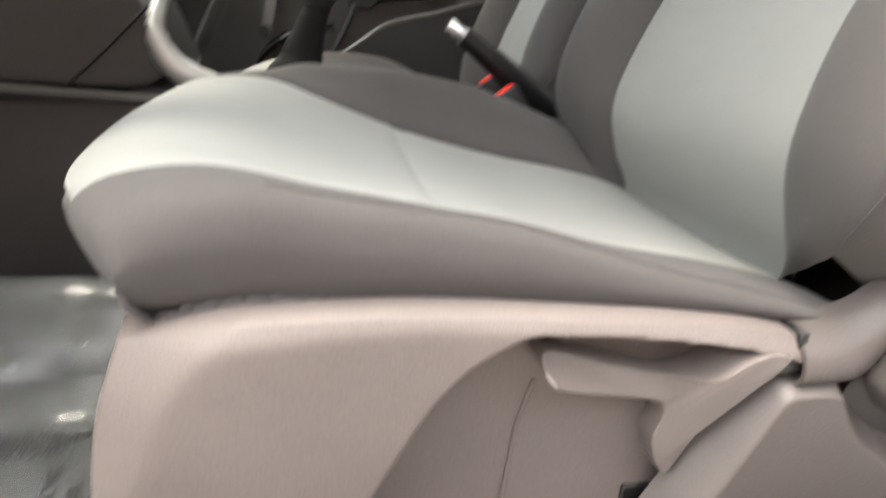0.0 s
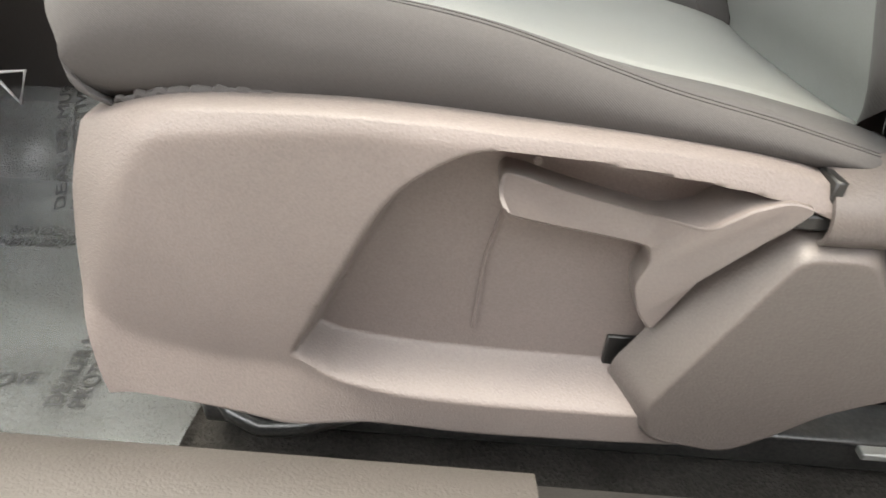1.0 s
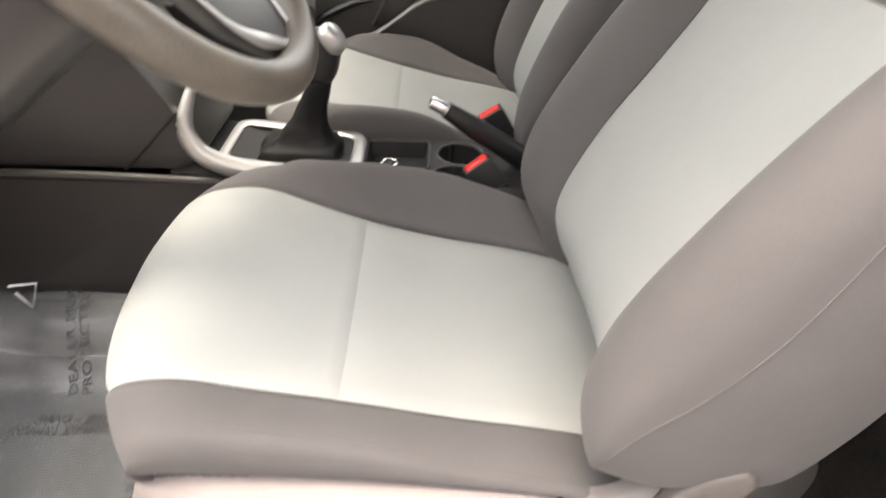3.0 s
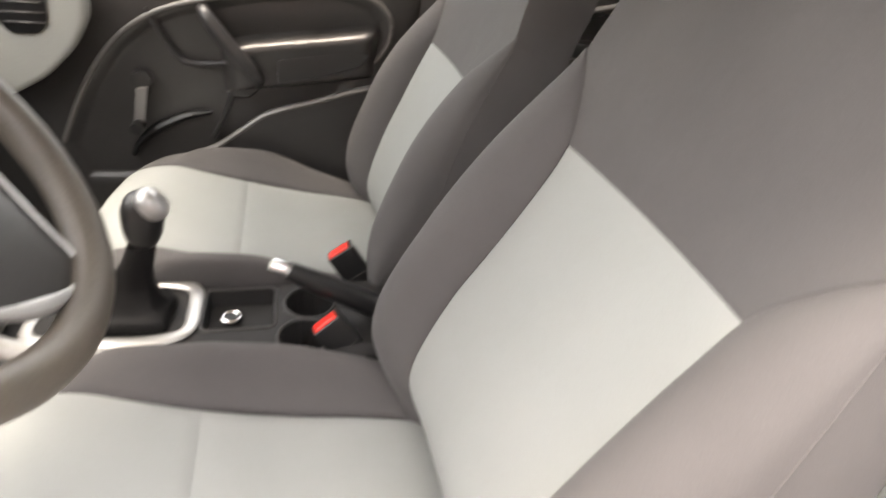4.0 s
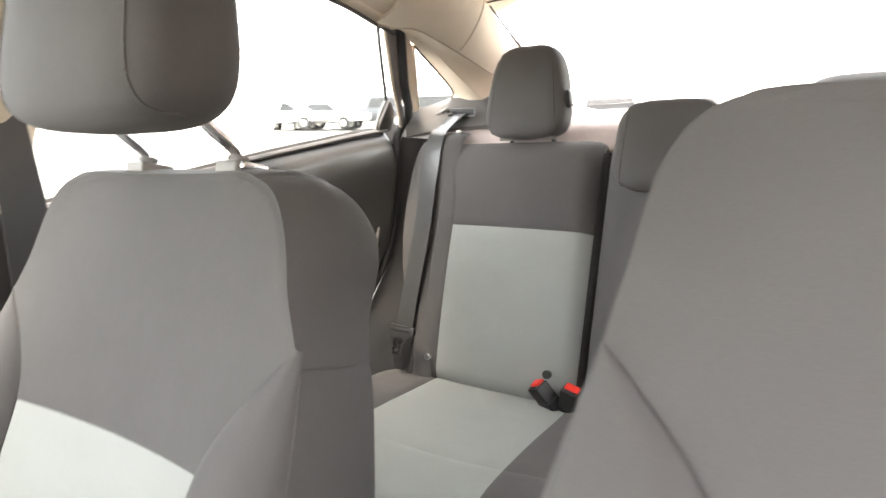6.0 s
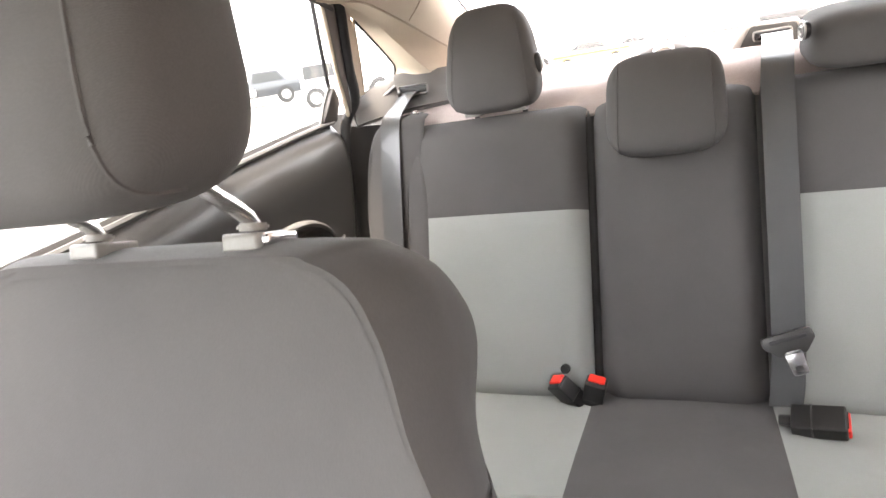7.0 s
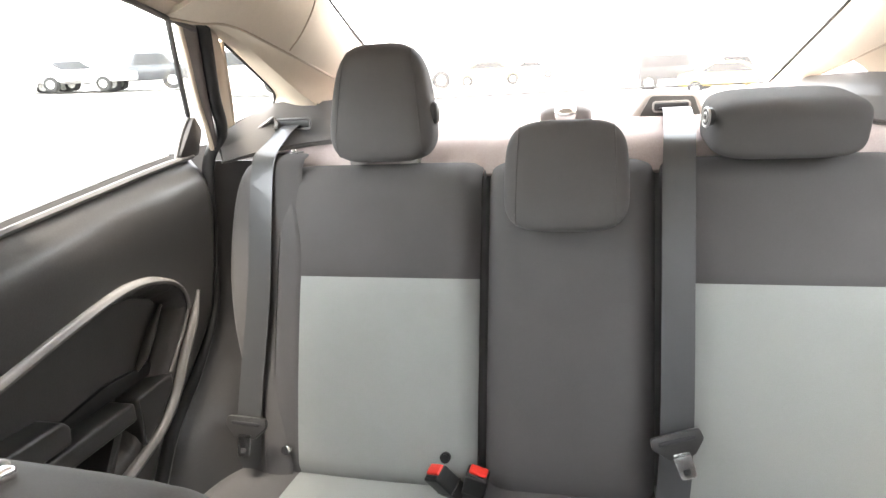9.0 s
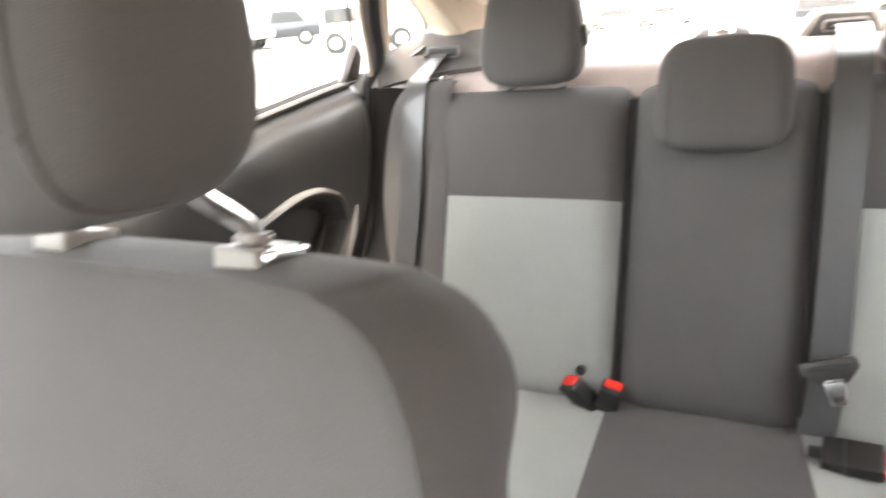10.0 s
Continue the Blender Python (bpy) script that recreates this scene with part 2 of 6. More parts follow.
def curve1(table):
    """A smooth function through (x, y) rows, level outside them."""
    xs, ys = [r[0] for r in table], [r[1] for r in table]
    n = len(xs)
    sl = [0.0] * n
    for i in range(n):
        a, b = max(0, i - 1), min(n - 1, i + 1)
        sl[i] = (ys[b] - ys[a]) / (xs[b] - xs[a])

    def f(x):
        if x <= xs[0]:
            return ys[0]
        if x >= xs[-1]:
            return ys[-1]
        i = max(k for k in range(n - 1) if xs[k] <= x)
        h = xs[i + 1] - xs[i]
        t = (x - xs[i]) / h
        return ((2 * t**3 - 3 * t**2 + 1) * ys[i] + (t**3 - 2 * t**2 + t) * h * sl[i]
                + (-2 * t**3 + 3 * t**2) * ys[i + 1] + (t**3 - t**2) * h * sl[i + 1])
    return f


def curve2(points):
    """A smooth path through points, by 0 to 1 along it."""
    d = [0.0]
    for a, b in zip(points, points[1:]):
        d.append(d[-1] + (Vector(b) - Vector(a)).length)
    fs = [curve1([(s / d[-1], p[k]) for s, p in zip(d, points)]) for k in range(len(points[0]))]
    return lambda t: Vector([f(t) for f in fs])


def patch(P, u0, u1, nu, v0, v1, nv, sink=(0, 0, 0, 0), out=1, depth=0.004, width=0.008):
    """A skin piece over P(u, v). sink: which edges (u0, u1, v0, v1) are drawn in as seams."""
    bm = bmesh.new()
    rows = []
    for i in range(nu + 1):
        row = []
        for j in range(nv + 1):
            u, v = lerp(u0, u1, i / nu), lerp(v0, v1, j / nv)
            row.append(P(u, v).copy())
        rows.append(row)
    made = []
    for i in range(nu + 1):
        line = []
        for j in range(nv + 1):
            p = rows[i][j]
            du = rows[min(nu, i + 1)][j] - rows[max(0, i - 1)][j]
            dv = rows[i][min(nv, j + 1)] - rows[i][max(0, j - 1)]
            n = du.cross(dv)
            n = n.normalized() if n.length > 1e-12 else Vector((0, 0, 1))
            drop = 0.0
            for flag, d in ((sink[0], (p - rows[0][j]).length), (sink[1], (p - rows[nu][j]).length),
                            (sink[2], (p - rows[i][0]).length), (sink[3], (p - rows[i][nv]).length)):
                if flag:
                    drop = max(drop, depth * max(0.0, 1 - d / width) ** 2)
            line.append(bm.verts.new(p - n * drop * out))
        made.append(line)
    for i in range(nu):
        for j in range(nv):
            q = (made[i][j], made[i + 1][j], made[i + 1][j + 1], made[i][j + 1])
            bm.faces.new(q if out > 0 else q[::-1])
    return bm


def box(size, at=(0, 0, 0), bevel=0.004, seg=3, turn=None):
    bm = bmesh.new()
    bmesh.ops.create_cube(bm, size=1)
    bmesh.ops.scale(bm, vec=size, verts=bm.verts)
    if bevel:
        bmesh.ops.bevel(bm, geom=bm.edges[:], offset=bevel, segments=seg, profile=0.6, affect='EDGES')
    if turn is not None:
        bmesh.ops.transform(bm, matrix=turn, verts=bm.verts)
    bmesh.ops.translate(bm, vec=at, verts=bm.verts)
    return bm


def sweep(points, radius, segs=10, closed=False, flat=1.0, up=(0, 0, 1)):
    """A tube along points; radius a number or one for each point; flat squeezes it along the up side."""
    bm = bmesh.new()
    pts = [Vector(p) for p in points]
    n = len(pts)
    rings = []
    for i, p in enumerate(pts):
        a, b = (pts[(i - 1) % n], pts[(i + 1) % n]) if closed else (pts[max(0, i - 1)], pts[min(n - 1, i + 1)])
        t = (b - a).normalized()
        s = t.cross(Vector(up))
        s = s.normalized() if s.length > 1e-4 else t.orthogonal().normalized()
        w = s.cross(t)
        r = radius[i] if isinstance(radius, (list, tuple)) else radius
        rings.append([bm.verts.new(p + s * (r * math.cos(k * math.tau / segs)) + w * (r * flat * math.sin(k * math.tau / segs))) for k in range(segs)])
    for i in range(n if closed else n - 1):
        a, b = rings[i], rings[(i + 1) % n]
        for k in range(segs):
            bm.faces.new((a[k], b[k], b[(k + 1) % segs], a[(k + 1) % segs]))
    if not closed:
        bm.faces.new(rings[0])
        bm.faces.new(rings[-1][::-1])
    return bm


def strip(points, across, width, thick=0.0015):
    """A flat band along points; across: one direction for each end, blended between."""
    bm = bmesh.new()
    pts = [Vector(p) for p in points]
    n = len(pts)
    quads = []
    for i, p in enumerate(pts):
        a = Vector(across[0]).lerp(Vector(across[-1]), i / (n - 1)).normalized()
        t = (pts[min(n - 1, i + 1)] - pts[max(0, i - 1)]).normalized()
        nn = a.cross(t).normalized()
        quads.append([bm.verts.new(p + a * width / 2 * sx + nn * thick / 2 * sz) for sx, sz in ((-1, -1), (1, -1), (1, 1), (-1, 1))])
    for a, b in zip(quads, quads[1:]):
        for k in range(4):
            bm.faces.new((a[k], a[(k + 1) % 4], b[(k + 1) % 4], b[k]))
    bm.faces.new(quads[0][::-1])
    bm.faces.new(quads[-1])
    return bm


def slab(outline, thick, to_world, bevel=0.003, seg=2):
    """A plate of that outline (2D), extruded by thick; to_world(a, b, c) lays it out."""
    bm = bmesh.new()
    low = [bm.verts.new((a, b, 0)) for a, b in outline]
    f = bm.faces.new(low)
    ext = bmesh.ops.extrude_face_region(bm, geom=[f])
    bmesh.ops.translate(bm, vec=(0, 0, thick), verts=[v for v in ext["geom"] if isinstance(v, bmesh.types.BMVert)])
    bmesh.ops.recalc_face_normals(bm, faces=bm.faces)
    if bevel:
        edges = [e for e in bm.edges if len(e.link_faces) == 2 and e.calc_face_angle(0) > 0.6]
        bmesh.ops.bevel(bm, geom=edges, offset=bevel, segments=seg, profile=0.6, affect='EDGES')
    for v in bm.verts:
        v.co = to_world(*v.co)
    bmesh.ops.recalc_face_normals(bm, faces=bm.faces)
    return bm


def rounded(points, r, n=4):
    """A polygon with its corners rounded."""
    out = []
    m = len(points)
    for i in range(m):
        p, a, b = (Vector(points[k % m]) for k in (i, i - 1, i + 1))
        da, db = (a - p), (b - p)
        k = min(r, da.length * 0.45, db.length * 0.45)
        s, e = p + da.normalized() * k, p + db.normalized() * k
        for j in range(n + 1):
            t = j / n
            out.append(tuple(s.lerp(p, t).lerp(p.lerp(e, t), t)))
    return out


def frustum(outer, inner, y0, y1, side, r=0.003):
    """A shell with a chamfered rim: outer outline at y0, inner outline at y1, the front closed; corner by corner."""
    bm = bmesh.new()
    n = len(outer)
    rows = []
    for t, d in ((0.0, 0.0), (0.5, 0.5), (0.86, 0.88), (0.95, 0.965), (1.02, 1.0), (1.14, 1.0)):
        rows.append([bm.verts.new((lerp(a[0], b[0], t), side * lerp(y0, y1, d), lerp(a[1], b[1], t))) for a, b in zip(outer, inner)])
    for a, b in zip(rows, rows[1:]):
        for k in range(n):
            bm.faces.new((a[k], a[(k + 1) % n], b[(k + 1) % n], b[k]))
    bm.faces.new(rows[-1])
    bmesh.ops.recalc_face_normals(bm, faces=bm.faces)
    return bm


def puff(sx, sy, sz, power=3.0, nu=20, nv=28, shape=None):
    """A rounded block (superellipsoid); shape(x, y, z) may reshape it."""
    bm = bmesh.new()
    rings = []

    def c(a):
        return math.copysign(abs(math.cos(a)) ** (2 / power), math.cos(a))

    def s(a):
        return math.copysign(abs(math.sin(a)) ** (2 / power), math.sin(a))
    for i in range(nu + 1):
        th = -math.pi / 2 + math.pi * i / nu
        ring = []
        for j in range(nv):
            ph = math.tau * j / nv
            p = Vector((sx / 2 * c(th) * c(ph), sy / 2 * c(th) * s(ph), sz / 2 * s(th)))
            ring.append(bm.verts.new(shape(*p) if shape else p))
        rings.append(ring)
    for a, b in zip(rings, rings[1:]):
        for j in range(nv):
            bm.faces.new((a[j], a[(j + 1) % nv], b[(j + 1) % nv], b[j]))
    bmesh.ops.remove_doubles(bm, verts=bm.verts, dist=1e-5)
    bmesh.ops.recalc_face_normals(bm, faces=bm.faces)
    return bm


def moved(bm, m):
    bmesh.ops.transform(bm, matrix=m, verts=bm.verts)
    return bm


def disc(r, thick, segs=24, bevel=0.0015):
    bm = bmesh.new()
    bmesh.ops.create_cone(bm, cap_ends=True, segments=segs, radius1=r, radius2=r, depth=thick)
    if bevel:
        bmesh.ops.bevel(bm, geom=[e for e in bm.edges if e.calc_face_angle(0) > 0.7], offset=bevel, segments=2, affect='EDGES')
    return bm


def ring(r, tube, segs=28, ts=8):
    return sweep([(r * math.cos(math.tau * i / segs), r * math.sin(math.tau * i / segs), 0) for i in range(segs)], tube, ts, closed=True)


# ---- the car's shell ----
YC = 0.34                       # the car's middle
FLOOR_Z = -0.05
BELT = curve1([(-0.9, 0.70), (-0.41, 0.73), (0.08, 0.772), (0.25, 0.790), (0.45, 0.810), (0.6, 0.829), (0.75, 0.845), (0.9, 0.860), (1.1, 0.872)])   # window sill height along x
ROOF_EDGE = curve1([(-0.6, 1.06), (-0.2, 1.12), (0.1, 1.126), (0.3, 1.118), (0.51, 1.103), (0.58, 1.097), (0.654, 1.090), (0.736, 1.079), (0.80, 1.068), (0.848, 1.062), (1.0, 1.03)])  # underside of the roof rail
SIDE_Y = 0.65                   # half width at the belt line


def side_y(x, z):
    """Half width of the cabin's inner side: leans in above the belt line."""
    b = BELT(x)
    y = SIDE_Y - 0.02 * max(0.0, (x - 0.5)) ** 1.5
    if z > b:
        y -= lerp(0.22, 0.47, smooth01((x - 0.2) / 0.5)) * (z - b) + 0.25 * (z - b) ** 2
    return y


def thicken(bm, thick):
    """Gives an open sheet a second face and a rim."""
    bm.normal_update()
    rim = [e for e in bm.edges if e.is_boundary]
    twin = {v: bm.verts.new(v.co - v.normal * thick) for v in bm.verts[:]}
    for f in bm.faces[:]:
        bm.faces.new([twin[v] for v in reversed(f.verts)])
    for e in rim:
        f = e.link_faces[0]
        for lp in f.loops:
            if lp.edge == e:
                a, b = lp.vert, lp.link_loop_next.vert
                bm.faces.new((b, a, twin[a], twin[b]))
                break


def grid_sheet(P, us, vs, thick=0.0, out=1):
    """A sheet over P(u, v) at the given steps, with thickness where asked."""
    bm = bmesh.new()
    v = [[bm.verts.new(P(a, b)) for b in vs] for a in us]
    for i in range(len(us) - 1):
        for j in range(len(vs) - 1):
            q = (v[i][j], v[i + 1][j], v[i + 1][j + 1], v[i][j + 1])
            bm.faces.new(q if out > 0 else q[::-1])
    if thick:
        thicken(bm, thick)
    return bm


def steps(a, b, n):
    return [lerp(a, b, i / n) for i in range(n + 1)]


# floor pan with tunnel hump
def floor_at(x, y):
    z = FLOOR_Z
    k = abs(y - YC)
    z += 0.20 * smooth01((0.13 - k) / 0.06) * smooth01((0.75 - x) / 0.3)
    z += 0.20 * smooth01((x - 0.38) / 0.10)
    z += 0.30 * smooth01((-0.95 - x) / 0.35)
    return Vector((x, y, z))


floor = single("floor", grid_sheet(floor_at, steps(-1.5, 1.2, 60), steps(-0.30, 0.98, 50), 0.02, 1), CARPET,
               "dark carpeted car floor with a raised tunnel", "floor", kind="structure")

# left sill with its scuff plate, open door side
sill = thing("door_sill", "grained taupe plastic door sill under the open driver door", "door sill", kind="structure")


def sill_at(s, x):
    p = curve2([(-0.285, -0.03), (-0.295, 0.045), (-0.305, 0.062), (-0.36, 0.066), (-0.42, 0.055), (-0.46, 0.03), (-0.47, -0.06)])(s)
    return Vector((x, p.x, p.y))


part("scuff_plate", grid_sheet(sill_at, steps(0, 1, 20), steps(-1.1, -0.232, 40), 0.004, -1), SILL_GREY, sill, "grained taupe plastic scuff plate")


def sill_rear_at(s, x):
    p = sill_at(s, x)
    return Vector((p.x, p.y, p.z - 0.012))


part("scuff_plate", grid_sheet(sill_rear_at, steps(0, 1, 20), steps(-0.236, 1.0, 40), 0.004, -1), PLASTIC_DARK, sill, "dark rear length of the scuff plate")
part("body_sill", box((2.6, 0.12, 0.12), (-0.1, -0.52, -0.03), 0.03), PAINT_BODY, sill, "white painted body sill")


# headliner
def roof_at(x, k):
    """k from -1 to 1 across."""
    e = curve1([(-0.6, 1.06), (-0.2, 1.125), (0.1, 1.134), (0.3, 1.124), (0.51, 1.109), (0.654, 1.096), (0.80, 1.074), (0.9, 1.078), (1.2, 1.095)])(x)
    half = side_y(min(x, 1.0), e) - 0.005
    crown = curve1([(-0.6, 0.045), (0.0, 0.085), (0.5, 0.11), (0.9, 0.132), (1.2, 0.10)])(x)
    return Vector((x, YC + k * half, e + crown * (1 - abs(k) ** 2.6)))


ceiling = single("ceiling", grid_sheet(roof_at, steps(-0.55, 1.19, 40), steps(-1, 1, 40), 0.02, -1), HEADLINER,
                 "beige felt headliner", "ceiling", kind="structure")


def side_strip(x0, x1, lower, upper, n, bulge, sgn, nv=8):
    """Trim on the cabin's side between two heights given along x, bulging inwards."""
    def P(x, t):
        z = lerp(lower(x), upper(x), t)
        y = side_y(x, z) - bulge * math.sin(math.pi * t)
        return Vector((x, YC + sgn * y, z))
    return grid_sheet(P, steps(x0, x1, n), steps(0, 1, nv), 0.012, sgn)


def loft(rows, n, m, sgn, thick=0.008, bulge=0.0):
    """A skin through boundary curves given as (x, half width, z) rows, laid one beside the other; bulge swells it into the cabin."""
    runs = [curve2(r) for r in rows]

    def P(t, k):
        q = k * (len(runs) - 1)
        i = min(len(runs) - 2, int(q))
        p = runs[i](t).lerp(runs[i + 1](t), q - i)
        return Vector((p.x, YC + sgn * (p.y - bulge * math.sin(math.pi * k)), p.z - 0.4 * bulge * math.sin(math.pi * k)))
    return grid_sheet(P, steps(0, 1, n), steps(0, 1, m), thick, sgn)


def side_line(rows, sgn, n=24, dx=0.0, dy=0.0, dz=0.0):
    run = curve2(rows)
    return [Vector((p.x + dx, YC + sgn * (p.y + dy), p.z + dz)) for p in (run(t) for t in steps(0, 1, n))]


QUARTER_SLOPE = [(0.893, 0.537, 1.060), (0.949, 0.547, 1.039), (1.05, 0.564, 1.001), (1.150, 0.583, 0.963), (1.178, 0.590, 0.948), (1.184, 0.595, 0.937), (1.179, 0.599, 0.926)]
QUARTER_CREASE = [(0.862, 0.520, 1.058), (0.924, 0.520, 1.047), (0.972, 0.515, 1.027), (1.027, 0.510, 0.996), (1.098, 0.508, 0.961), (1.150, 0.507, 0.938), (1.180, 0.505, 0.924)]
LINER_SEAM = [(0.800, 0.530, 1.064), (0.834, 0.505, 1.056), (0.861, 0.487, 1.056), (0.886, 0.475, 1.050), (0.960, 0.460, 1.026), (1.044, 0.455, 1.004), (1.160, 0.455, 0.977), (1.300, 0.450, 0.945), (1.450, 0.440, 0.912)]
LINER_TOP = [(0.800, 0.470, 1.125), (0.860, 0.440, 1.140), (0.920, 0.420, 1.146), (1.000, 0.415, 1.146), (1.090, 0.435, 1.118), (1.180, 0.438, 1.080), (1.266, 0.438, 1.043), (1.450, 0.432, 0.968), (1.600, 0.425, 0.905)]
PILLAR_FRONT = [(0.885, 0.538, 1.066), (0.923, 0.561, 1.009), (0.958, 0.584, 0.957), (1.013, 0.613, 0.893)]
QUARTER_FRONT = [(0.930, 0.540, 1.048), (0.980, 0.565, 1.000), (1.017, 0.589, 0.945), (1.050, 0.609, 0.900)]
for sgn, num in ((1, 1), (-1, 2)):
    rail = single(f"roof_rail_{num}", side_strip(-0.55, 0.86, lambda x: ROOF_EDGE(x) - 0.006, lambda x: ROOF_EDGE(x) + 0.020, 40, 0.012, sgn), HEADLINER,
                  "beige roof rail trim along the side windows", "trim", kind="structure")
    rp = thing(f"rear_pillar_{num}", "beige plastic rear pillar trim with moulded creases", "pillar trim", kind="structure")
    part("front_strip", loft([PILLAR_FRONT, QUARTER_FRONT], 24, 8, sgn, 0.010, 0.003), BEIGE, rp)
    part("panel", loft([QUARTER_SLOPE, QUARTER_CREASE], 40, 12, sgn, 0.008, 0.004), BEIGE, rp, "beige panel beside the quarter window")
    part("panel", loft([QUARTER_CREASE[:1] + QUARTER_CREASE[1:6] + [(1.250, 0.490, 0.905)], [LINER_SEAM[2], LINER_SEAM[3], LINER_SEAM[4], LINER_SEAM[5], (1.10, 0.455, 0.990), LINER_SEAM[6], (1.26, 0.452, 0.953)]], 40, 12, sgn, 0.008, -0.006), BEIGE, rp, "beige panel behind the crease")
    part("upper_panel", loft([LINER_SEAM, LINER_TOP], 60, 20, sgn, 0.008, 0.022), HEADLINER, rp, "beige felt panel rolled down from the headliner")
    part("joint", sweep(side_line(LINER_SEAM, sgn, 40, 0, 0.003, -0.001), 0.0022, 6), BEIGE_SEAM, rp)
    part("glass_edge", sweep(side_line(LINER_TOP[4:], sgn, 30, 0, -0.004, 0.001), 0.0026, 6), RUBBER, rp, "dark rear window edge")
    lip = curve2([(0.985, 0.452, 1.019), (0.992, 0.430, 1.045), (1.000, 0.408, 1.085), (1.010, 0.402, 1.125), (1.016, 0.410, 1.146)])
    part("joint", sweep([Vector((p.x, YC + sgn * p.y, p.z)) for p in (lip(t) for t in steps(0, 1, 20))], 0.0014, 6), BEIGE_SEAM, rp)
    wq = thing(f"window_{2 + num}", "small triangular rear quarter window in a black seal", "window", kind="structure")
    run = curve2(QUARTER_SLOPE[1:])
    hoop = [run(t) for t in steps(0, 1, 30)] + [Vector(p) for p in ((1.135, 0.601, 0.920), (1.090, 0.605, 0.912), (1.045, 0.609, 0.904), (1.030, 0.598, 0.926), (1.006, 0.582, 0.963), (0.980, 0.566, 1.000), (0.962, 0.555, 1.024))]
    hoop = [Vector((p.x, YC + sgn * p.y, p.z)) for p in hoop]
    part("window_seal", sweep(hoop[:34], 0.0030, 8), RUBBER, wq, "black rubber seal")
    part("window_rim", sweep(hoop[33:] + hoop[:1], 0.0035, 8), BEIGE, wq, "beige window rim")
    bm = bmesh.new()
    bm.faces.new([bm.verts.new(p + Vector((0, sgn * 0.006, 0))) for p in hoop])
    thicken(bm, 0.004)
    g = part("pane", bm, GLASS, wq, "clear quarter pane")
    g.visible_shadow = False

# rear window
RW_A, RW_B = (1.615, 0.905), (1.09, 1.128)


def rear_glass_at(t, k):
    """t 0 at the shelf, 1 at the roof; k from -1 to 1 across."""
    x, z = lerp(RW_A[0], RW_B[0], t), lerp(RW_A[1], RW_B[1], t)
    half = lerp(0.43, 0.455, t)
    bow = 0.05 * (1 - k * k)
    return Vector((x + bow, YC + k * half, z + 0.02 * (1 - k * k) * t))


rw = thing("window_1", "wide sloping rear window in a black edge", "window", kind="structure")
g = part("pane", grid_sheet(rear_glass_at, steps(0, 1, 6), steps(-1, 1, 12), 0.004), GLASS, rw, "clear rear pane")
g.visible_shadow = False
edge = [rear_glass_at(t, -1) for t in steps(0, 1, 8)] + [rear_glass_at(1, k) for k in steps(-1, 1, 14)[1:]] + [rear_glass_at(t, 1) for t in steps(1, 0, 8)[1:]] + [rear_glass_at(0, k) for k in steps(1, -1, 14)[1:-1]]
part("window_seal", sweep(edge, 0.0022, 6, closed=True), RUBBER, rw, "black rubber edge")


# parcel shelf
def shelf_at(x, k):
    half = lerp(0.60, 0.46, smooth01((x - 1.1) / 0.5))
    z = curve1([(1.08, 0.80), (1.11, 0.84), (1.14, 0.853), (1.3, 0.868), (1.6, 0.888), (1.86, 0.896)])(x)
    z += 0.03 * smooth01((abs(k) - 0.8) / 0.2)
    return Vector((x, YC + k * half, z))


single("parcel_shelf", grid_sheet(shelf_at, [1.08, 1.09, 1.10, 1.11, 1.12, 1.13, 1.14] + steps(1.16, 1.67, 14), steps(-1, 1, 30), 0.01, 1), SHELF,
       "taupe felt parcel shelf under the rear window", "parcel shelf", kind="structure")

# windscreen surround, dashboard mass and bulkhead that close the front
front = thing("windscreen_frame", "beige windscreen pillars and header", "windscreen frame", kind="structure")
for sgn in (1, -1):
    part("pillar", sweep([(-0.55, YC + sgn * 0.55, 1.09), (-0.85, YC + sgn * 0.60, 0.93), (-1.15, YC + sgn * 0.63, 0.72)], 0.035, 10), BEIGE, front, "beige front pillar")
part("header", box((0.08, 1.15, 0.14), (-0.57, YC, 1.185), 0.012), BEIGE, front)
part("scuttle", box((0.10, 1.30, 0.05), (-1.20, YC, 0.70), 0.015), PLASTIC_DARK, front)
def screen_at(t, k):
    """t 0 at the scuttle, 1 at the header; k from -1 to 1 across."""
    bow = 0.10 * (1 - k * k)
    return Vector((lerp(-1.16, -0.60, t) - bow, YC + k * lerp(0.63, 0.54, t), lerp(0.715, 1.135, t)))


ws_glass = thing("window_2", "raked tinted windscreen", "window", kind="structure")
part("pane", grid_sheet(screen_at, steps(0, 1, 8), steps(-1, 1, 14), 0.005), TINTED, ws_glass, "faintly green tinted windscreen pane")
single("bulkhead", box((0.04, 1.36, 0.95), (-1.36, YC, 0.36), 0.01), CARPET, "dark carpeted bulkhead ahead of the footwells", "bulkhead", kind="structure")


# ---- front seats ----
TILT = radians(20)
BU, BN, BO = Vector((math.sin(TILT), 0, math.cos(TILT))), Vector((-math.cos(TILT), 0, math.sin(TILT))), Vector((-0.036, 0, 0.268))
BH = 0.655
cush_profile = curve2([(0.07, 0.180), (0.03, 0.208), (-0.03, 0.238), (-0.11, 0.258), (-0.20, 0.273), (-0.31, 0.298), (-0.40, 0.321), (-0.48, 0.337), (-0.546, 0.331),
                       (-0.580, 0.308), (-0.582, 0.278), (-0.566, 0.243), (-0.540, 0.203), (-0.520, 0.150)])
cush_y = curve1([(0, 0), (0.5, 0.158), (0.58, 0.182), (0.68, 0.212), (0.74, 0.224), (0.80, 0.230), (0.86, 0.231), (0.92, 0.222), (1, 0.198)])
